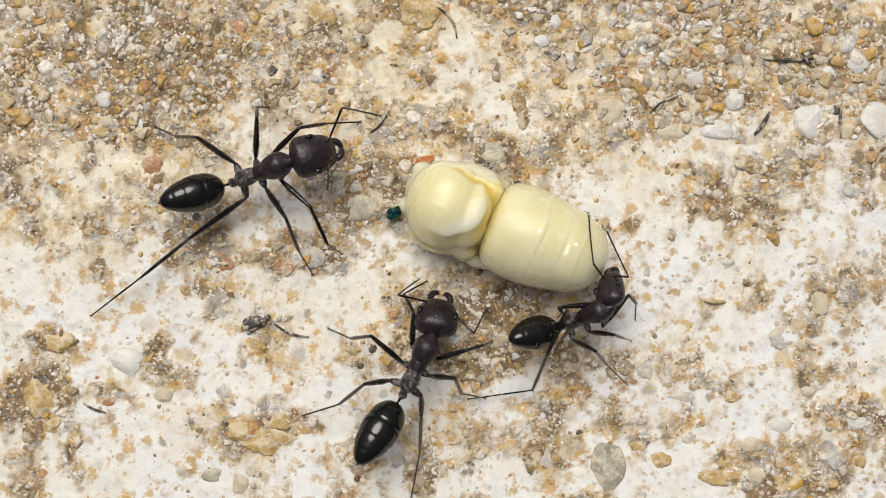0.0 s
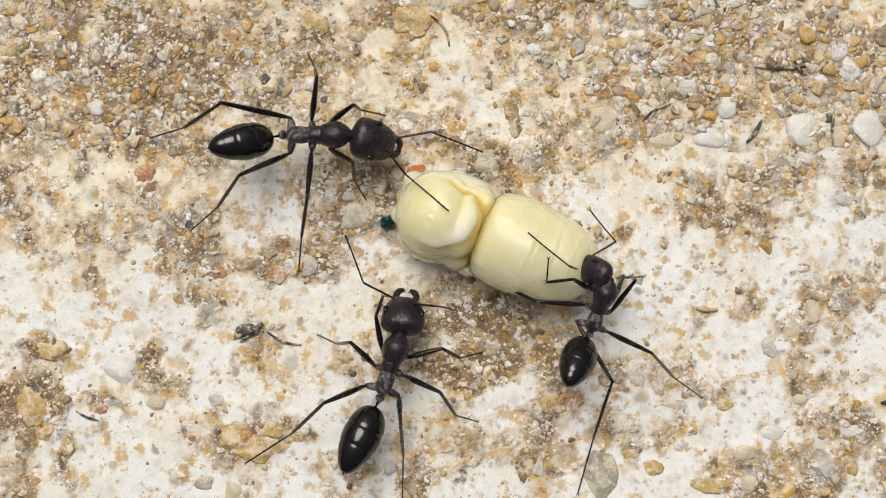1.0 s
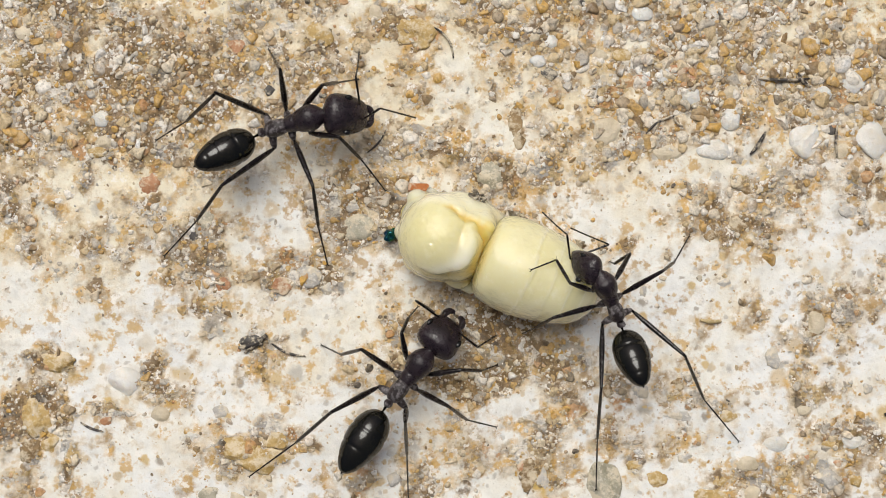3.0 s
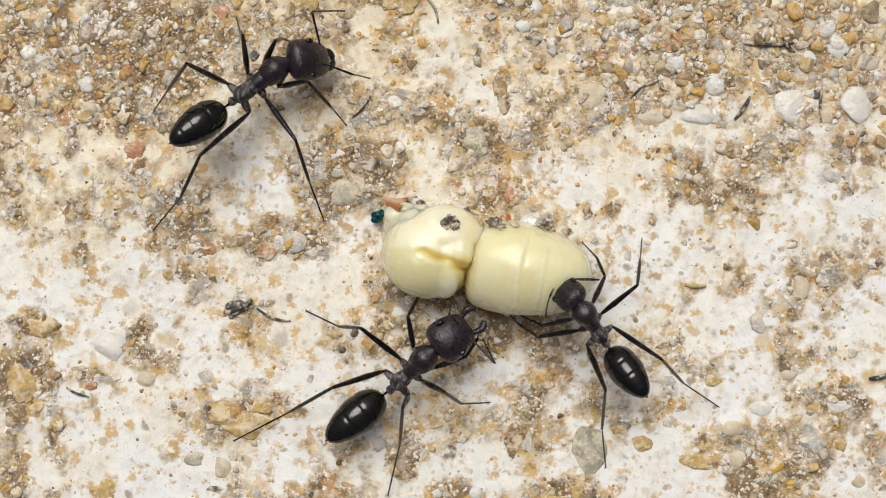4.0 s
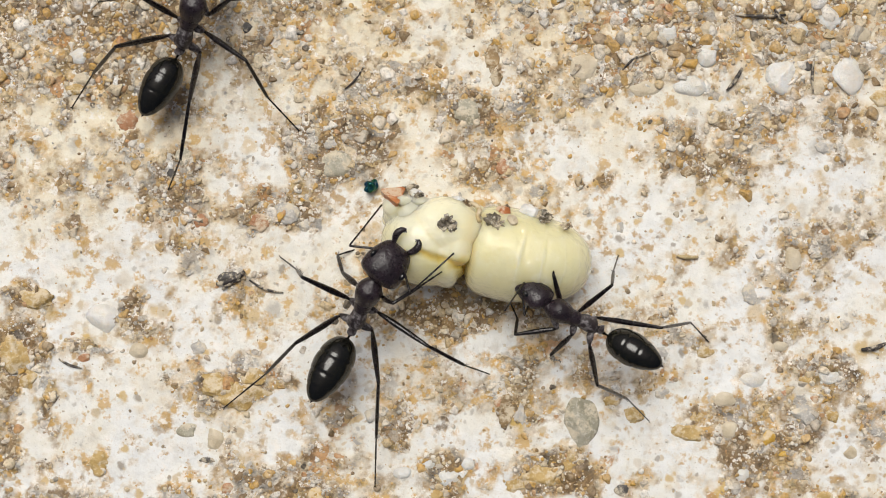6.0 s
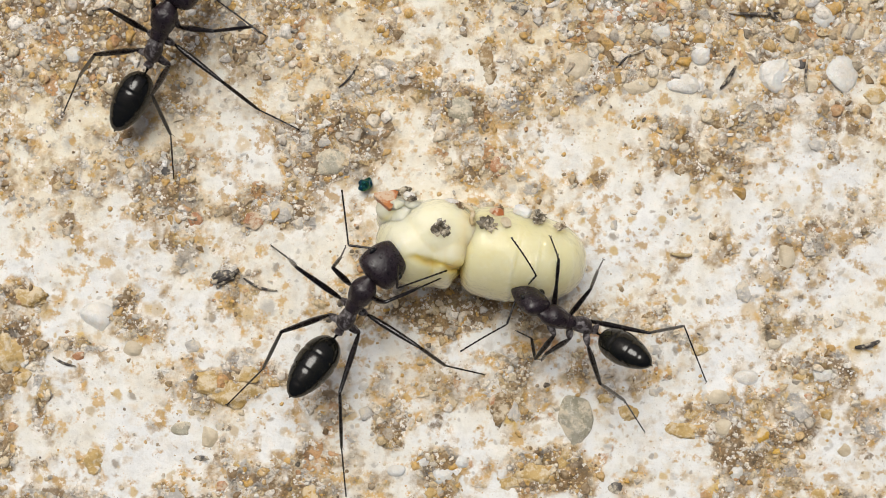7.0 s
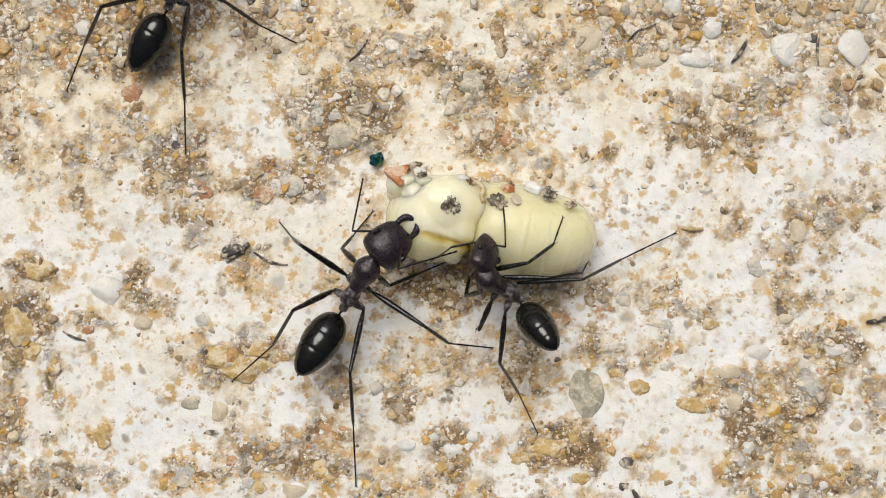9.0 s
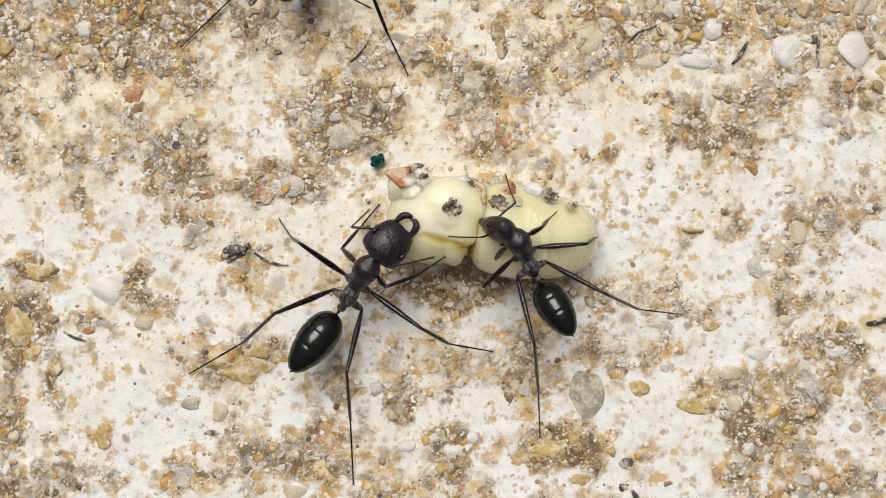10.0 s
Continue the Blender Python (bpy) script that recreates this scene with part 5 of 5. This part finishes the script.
LEGS_3 = {
    "fore_left": [(0, -179, 49, 170, -65, 164, -48), (0.5, -286, 45, 32, 13, 64, -52), (1, -303, 47, 126, -26, 15, 19), (1.5, -309, 33, 114, -30, 24, 3), (2, -314, 41, 29, -42, 84, 24), (3.5, -328, 26, -15, -56, 70, 17), (4, -256, -46, -179, -56, 55, -63), (4.5, -195, -29, -333, -50, 143, -67), (5, -314, 54, -182, -62, 3, -42), (6.5, -344, -74, -81, -12, -72, -12), (7, -254, -90, -91, -9, -76, -41), (7.5, -97, -70, -81, 11, -113, -53), (8, -102, -76, -140, 2, -136, -29), (8.5, -109, -68, -130, 19, -130, -35), (9, -166, -71, -109, -31, -138, -43), (9.5, -189, -41, -203, -69, -198, -48), (10, -217, -39, -185, -59, -196, -62)],
    "mid_left": [(0, -81, 55, 176, -46, 169, -52), (0.5, -226, 28, 127, 4, 114, -14), (1, -261, 17, 99, -40, 109, -68), (1.5, -278, 2, 35, 34, 115, -63), (2, -273, 24, 143, -62, 214, -67), (3.5, -298, 11, 138, -54, 125, -59), (4, -310, 10, 139, -77, 177, -71), (4.5, -293, 25, 140, -63, 141, -62), (5, -288, 28, 140, -62, 138, -58), (6.5, -306, 17, 261, -54, 267, -50), (7, -314, 12, 235, -52, 244, -47), (7.5, -312, 13, 242, -49, 244, -49), (8, -312, 21, 229, -47, 230, -47), (8.5, -314, 11, 243, -44, 252, -46), (9, -295, 26, 209, -51, 199, -53), (9.5, -301, 33, 179, -57, 166, -57), (10, -285, 40, 186, -61, 167, -60)],
    "hind_left": [(0, -96, 41, -167, -43, 175, 20), (0.5, -104, 14, -154, -22, 230, -2), (1, -128, 19, -174, -20, 185, 1), (1.5, -239, 34, -211, -34, 109, -5), (2, -220, 37, -205, -44, 132, -22), (3.5, -218, 52, -195, -20, 166, -8), (4, -262, 78, -199, -25, 162, -15), (4.5, -269, 75, -206, -27, 163, -18), (5, -276, 80, -200, -26, 166, -18), (6.5, -262, 12, -136, -47, 205, -54), (7, -276, 20, -154, -37, 186, -42), (7.5, -278, 20, -153, -36, 191, -45), (8, -278, 10, -163, -22, 180, -32), (8.5, -247, 8, -163, -13, 177, -20), (9, -280, 28, -183, -31, 163, -21), (9.5, -204, 58, -176, -25, 177, -6), (10, -200, 45, -192, -20, 162, -7)],
    "fore_right": [(0, 46, -24, -172, -74, -153, -52), (0.5, 20, -45, -206, -42, -205, -46), (1, -28, -70, -184, -62, -73, -20), (1.5, -67, -47, -197, -31, -195, -46), (2, -67, -50, -216, -32, -187, -59), (3.5, -87, -44, -233, -60, -168, -79), (4, -99, -45, -59, -74, 9, -82), (4.5, -121, -45, -72, -64, -36, -53), (5, -94, -49, -45, -68, -13, -73), (6.5, -11, 80, -70, 56, -71, 14), (7, -16, 67, -37, 63, -80, -5), (7.5, -72, 70, -42, 74, -79, 16), (8, -88, 79, -132, 69, -99, 33), (8.5, -142, 77, -149, 70, -111, 41), (9, -136, 58, -105, 40, -92, -2), (9.5, -67, 42, -107, -43, -65, -62), (10, -28, 53, -139, -57, -135, -54)],
    "mid_right": [(0, -26, 29, 150, -68, 150, -71), (0.5, -7, 10, 139, -58, 144, -60), (1, -11, 21, 192, -76, 169, -64), (1.5, -56, 23, 229, -66, 244, -62), (2, -73, 26, 232, -67, 277, -60), (3.5, -72, 22, 234, -54, 260, -52), (4, -71, 20, 246, -60, 231, -61), (4.5, -83, 22, 233, -52, 248, -55), (5, -75, 15, 257, -55, 239, -61), (6.5, -188, 85, 257, -25, 259, -25), (7, -324, 88, 244, -16, 240, -25), (7.5, -132, 75, 237, -8, 252, -17), (8, -147, 56, 216, 5, 243, 4), (8.5, -172, 49, 205, 28, 245, -27), (9, -156, 41, 213, -5, 246, -19), (9.5, -109, 10, 238, -40, 262, -66), (10, -111, 12, 217, -51, 206, -66)],
    "hind_right": [(0, -35, 37, 169, -67, -134, -75), (0.5, -41, 25, 232, -63, -109, -55), (1, -71, 53, 226, -46, -122, -38), (1.5, -129, 50, 192, -21, -157, -1), (2, -155, 7, 192, -31, -157, 1), (3.5, -149, 53, 183, -22, -167, -6), (4, -136, 71, 187, -24, -164, -6), (4.5, -155, 72, 183, -15, -167, -12), (5, -129, 73, 193, -24, -166, -7), (6.5, -213, 26, 233, -33, -184, -46), (7, -215, 36, 216, -17, -212, -36), (7.5, -190, 56, 238, -28, -133, 33), (8, -189, 42, 214, -3, -174, 30), (8.5, -190, 52, 223, -6, -152, 41), (9, -150, 56, 222, -15, -128, 20), (9.5, -125, 35, 216, -33, -123, -10), (10, -134, 44, 203, -29, -139, -17)],
}
ANTENNAE_3 = {
    "left": [(0, -128, 69, -3, 15), (0.5, -82, 41, 16, -7), (1, -124, 69, -14, 13), (1.5, -77, 34, -18, -11), (2, -81, 6, 3, -32), (3.5, -102, 35, -11, -7), (4, -194, 46, 47, -52), (4.5, -183, 46, 42, -37), (5, -229, 34, -137, 44), (6.5, -214, -28, 2, -39), (7, -225, -50, 76, -39), (7.5, -213, -38, -29, -31), (8, -222, -40, -33, -41), (8.5, -212, -23, -55, -59), (9, -230, -29, -77, -68), (9.5, -216, -10, -60, -43), (10, -136, 34, 6, 4)],
    "right": [(0, -129, 22, 12, 26), (0.5, -98, -31, 20, 15), (1, -120, -32, -12, -17), (1.5, -121, -38, -20, -11), (2, -142, -27, 7, 0), (3.5, -137, -44, -3, 5), (4, -131, -25, 121, 70), (4.5, -150, -22, -44, -11), (5, -154, -28, -119, -42), (6.5, -280, 46, -286, 60), (7, -222, 55, -302, 47), (7.5, -271, 34, -399, -68), (8, -275, 19, -399, -32), (8.5, -279, 15, -419, -41), (9, -216, 58, -355, -18), (9.5, -144, 53, -352, 4), (10, -169, -59, -362, -36)],
}
PUPA = [(0, 1.73, 2.89, -21, 0), (0.5, 1.76, 2.66, -20.4, 0), (1, 1.66, 2.81, -20.9, 2), (1.5, 1.72, 2.83, -22.2, 4), (2, 1.71, 2.88, -22.7, 6), (3.5, 1.49, 1.58, -19.8, 16), (4, 1.68, -0.08, -10, 52), (4.5, 1.68, -0.43, -14.9, 58), (5, 1.8, -1, -10.5, 64), (6.5, 2.17, -1.06, -9, 72), (7, 2.15, -1.18, -8.1, 74), (7.5, 2.07, -1.21, -8.3, 75), (8, 2.08, -1.24, -8, 76), (8.5, 2.1, -1.38, -8.6, 78), (9, 2.09, -1.3, -8.6, 78), (9.5, 2.15, -1.35, -8.5, 78), (10, 2.13, -1.33, -8.5, 78)]
# </moves>
TIMES = [round(0.1 * i, 1) for i in range(101)]


def glide(rows):
    """Each column of the rows at every tenth of a second, with no overshoot."""
    r = np.array(rows, float)
    t, out = r[:, 0], []
    for c in range(1, r.shape[1]):
        y = r[:, c]
        h, d = np.diff(t), np.diff(y) / np.diff(t)
        m = np.zeros(len(y))
        for i in range(1, len(y) - 1):
            if d[i - 1] * d[i] > 0:
                w1, w2 = 2 * h[i] + h[i - 1], h[i] + 2 * h[i - 1]
                m[i] = (w1 + w2) / (w1 / d[i - 1] + w2 / d[i])
        col = []
        for x in TIMES:
            i = min(max(int(np.searchsorted(t, x, side="right")) - 1, 0), len(h) - 1)
            s = (x - t[i]) / h[i]
            col.append((1 + 2 * s) * (1 - s) ** 2 * y[i] + s * (1 - s) ** 2 * h[i] * m[i] + s * s * (3 - 2 * s) * y[i + 1] + s * s * (s - 1) * h[i] * m[i + 1])
        out.append(col)
    return list(zip(*out))


def aim(p, az, el):
    """A pose at p (millimetres) with x along the direction."""
    return pose(p[0] * MM, p[1] * MM, p[2] * MM, 0, -el, az)


def reach(az, el):
    a, e = radians(az), radians(el)
    return Vector((math.cos(a) * math.cos(e), math.sin(a) * math.cos(e), math.sin(e)))


def move_ant(ant, n, body, head, gaster, legs, antennae):
    root, moving = ant
    lt, lh, lg = SHAPES[n]
    k = lt / 3.7
    walk(root, [(t, pose(x * MM, y * MM, z * MM, ro, -pi, hd)) for t, (x, y, z, hd, pi, ro) in zip(TIMES, glide(body))])
    walk(moving["head"], [(t, aim((lt / 2, 0, 0.1), *q)) for t, q in zip(TIMES, glide(head))])
    walk(moving["gaster"], [(t, aim((-lt / 2, 0, -0.2), *q)) for t, q in zip(TIMES, glide(gaster))])
    for name, rows in legs.items():
        pair, side = name.split("_")
        x, y, z = HIPS[pair]
        hip = Vector((x * lt, (1 if side == "left" else -1) * y * k, z))
        lens = LENGTHS[n][pair]
        keys = {"femur": [], "tibia": [], "tarsus": []}
        for t, q in zip(TIMES, glide(rows)):
            p = hip
            for i, kind in enumerate(keys):
                keys[kind].append((t, aim(p, q[2 * i], q[2 * i + 1])))
                p = p + reach(q[2 * i], q[2 * i + 1]) * lens[i]
        for kind, made in keys.items():
            walk(moving[f"{kind}_{name}"], made)
    for side, rows in antennae.items():
        base = Vector((0.78 * lh, (1 if side == "left" else -1) * 0.28 * lh / 2.6, 0.25))
        one, two = [], []
        for t, (a, b, c, d) in zip(TIMES, glide(rows)):
            one.append((t, aim(base, a, b)))
            two.append((t, aim(base + reach(a, b) * 2.3 * k, c, d)))
        walk(moving["scape_" + side], one)
        walk(moving["funiculus_" + side], two)


def motions():
    move_ant(ANT_1, 1, BODY_1, HEAD_1, GASTER_1, LEGS_1, ANTENNAE_1)
    move_ant(ANT_2, 2, BODY_2, HEAD_2, GASTER_2, LEGS_2, ANTENNAE_2)
    move_ant(ANT_3, 3, BODY_3, HEAD_3, GASTER_3, LEGS_3, ANTENNAE_3)
    for side, s in (("left", 1), ("right", -1)):  # one ant spreads its jaws and bites
        jaw = ANT_2[1]["mandible_" + side]
        spot = jaw.matrix_basis.translation.copy()
        walk(jaw, [(t, pose(spot.x + 0.004 * lift * MM, spot.y, spot.z + 0.01 * lift * MM, 0, -0.6 * lift, s * a)) for t, a, lift in ((0.0, 5, 0), (3.5, 8, 0), (4.0, 22, 10), (4.5, 38, 40), (5.0, 40, 44), (6.5, 12, 25), (8.0, -6, 12), (9.0, -4, 14), (10.0, -4, 14))])
    walk(PUPA_OB, [(t, pose(x * MM, y * MM, 2.58 * MM, 0, 0, hd) @ pose(0, 0, 0, roll)) for t, (x, y, hd, roll) in zip(TIMES, glide(PUPA))])
    walk(BEAD_OB, [(t, pose(x * MM, y * MM, 0.25 * MM, 0, 0, 0)) for t, x, y in BEAD_ROWS])


motions()
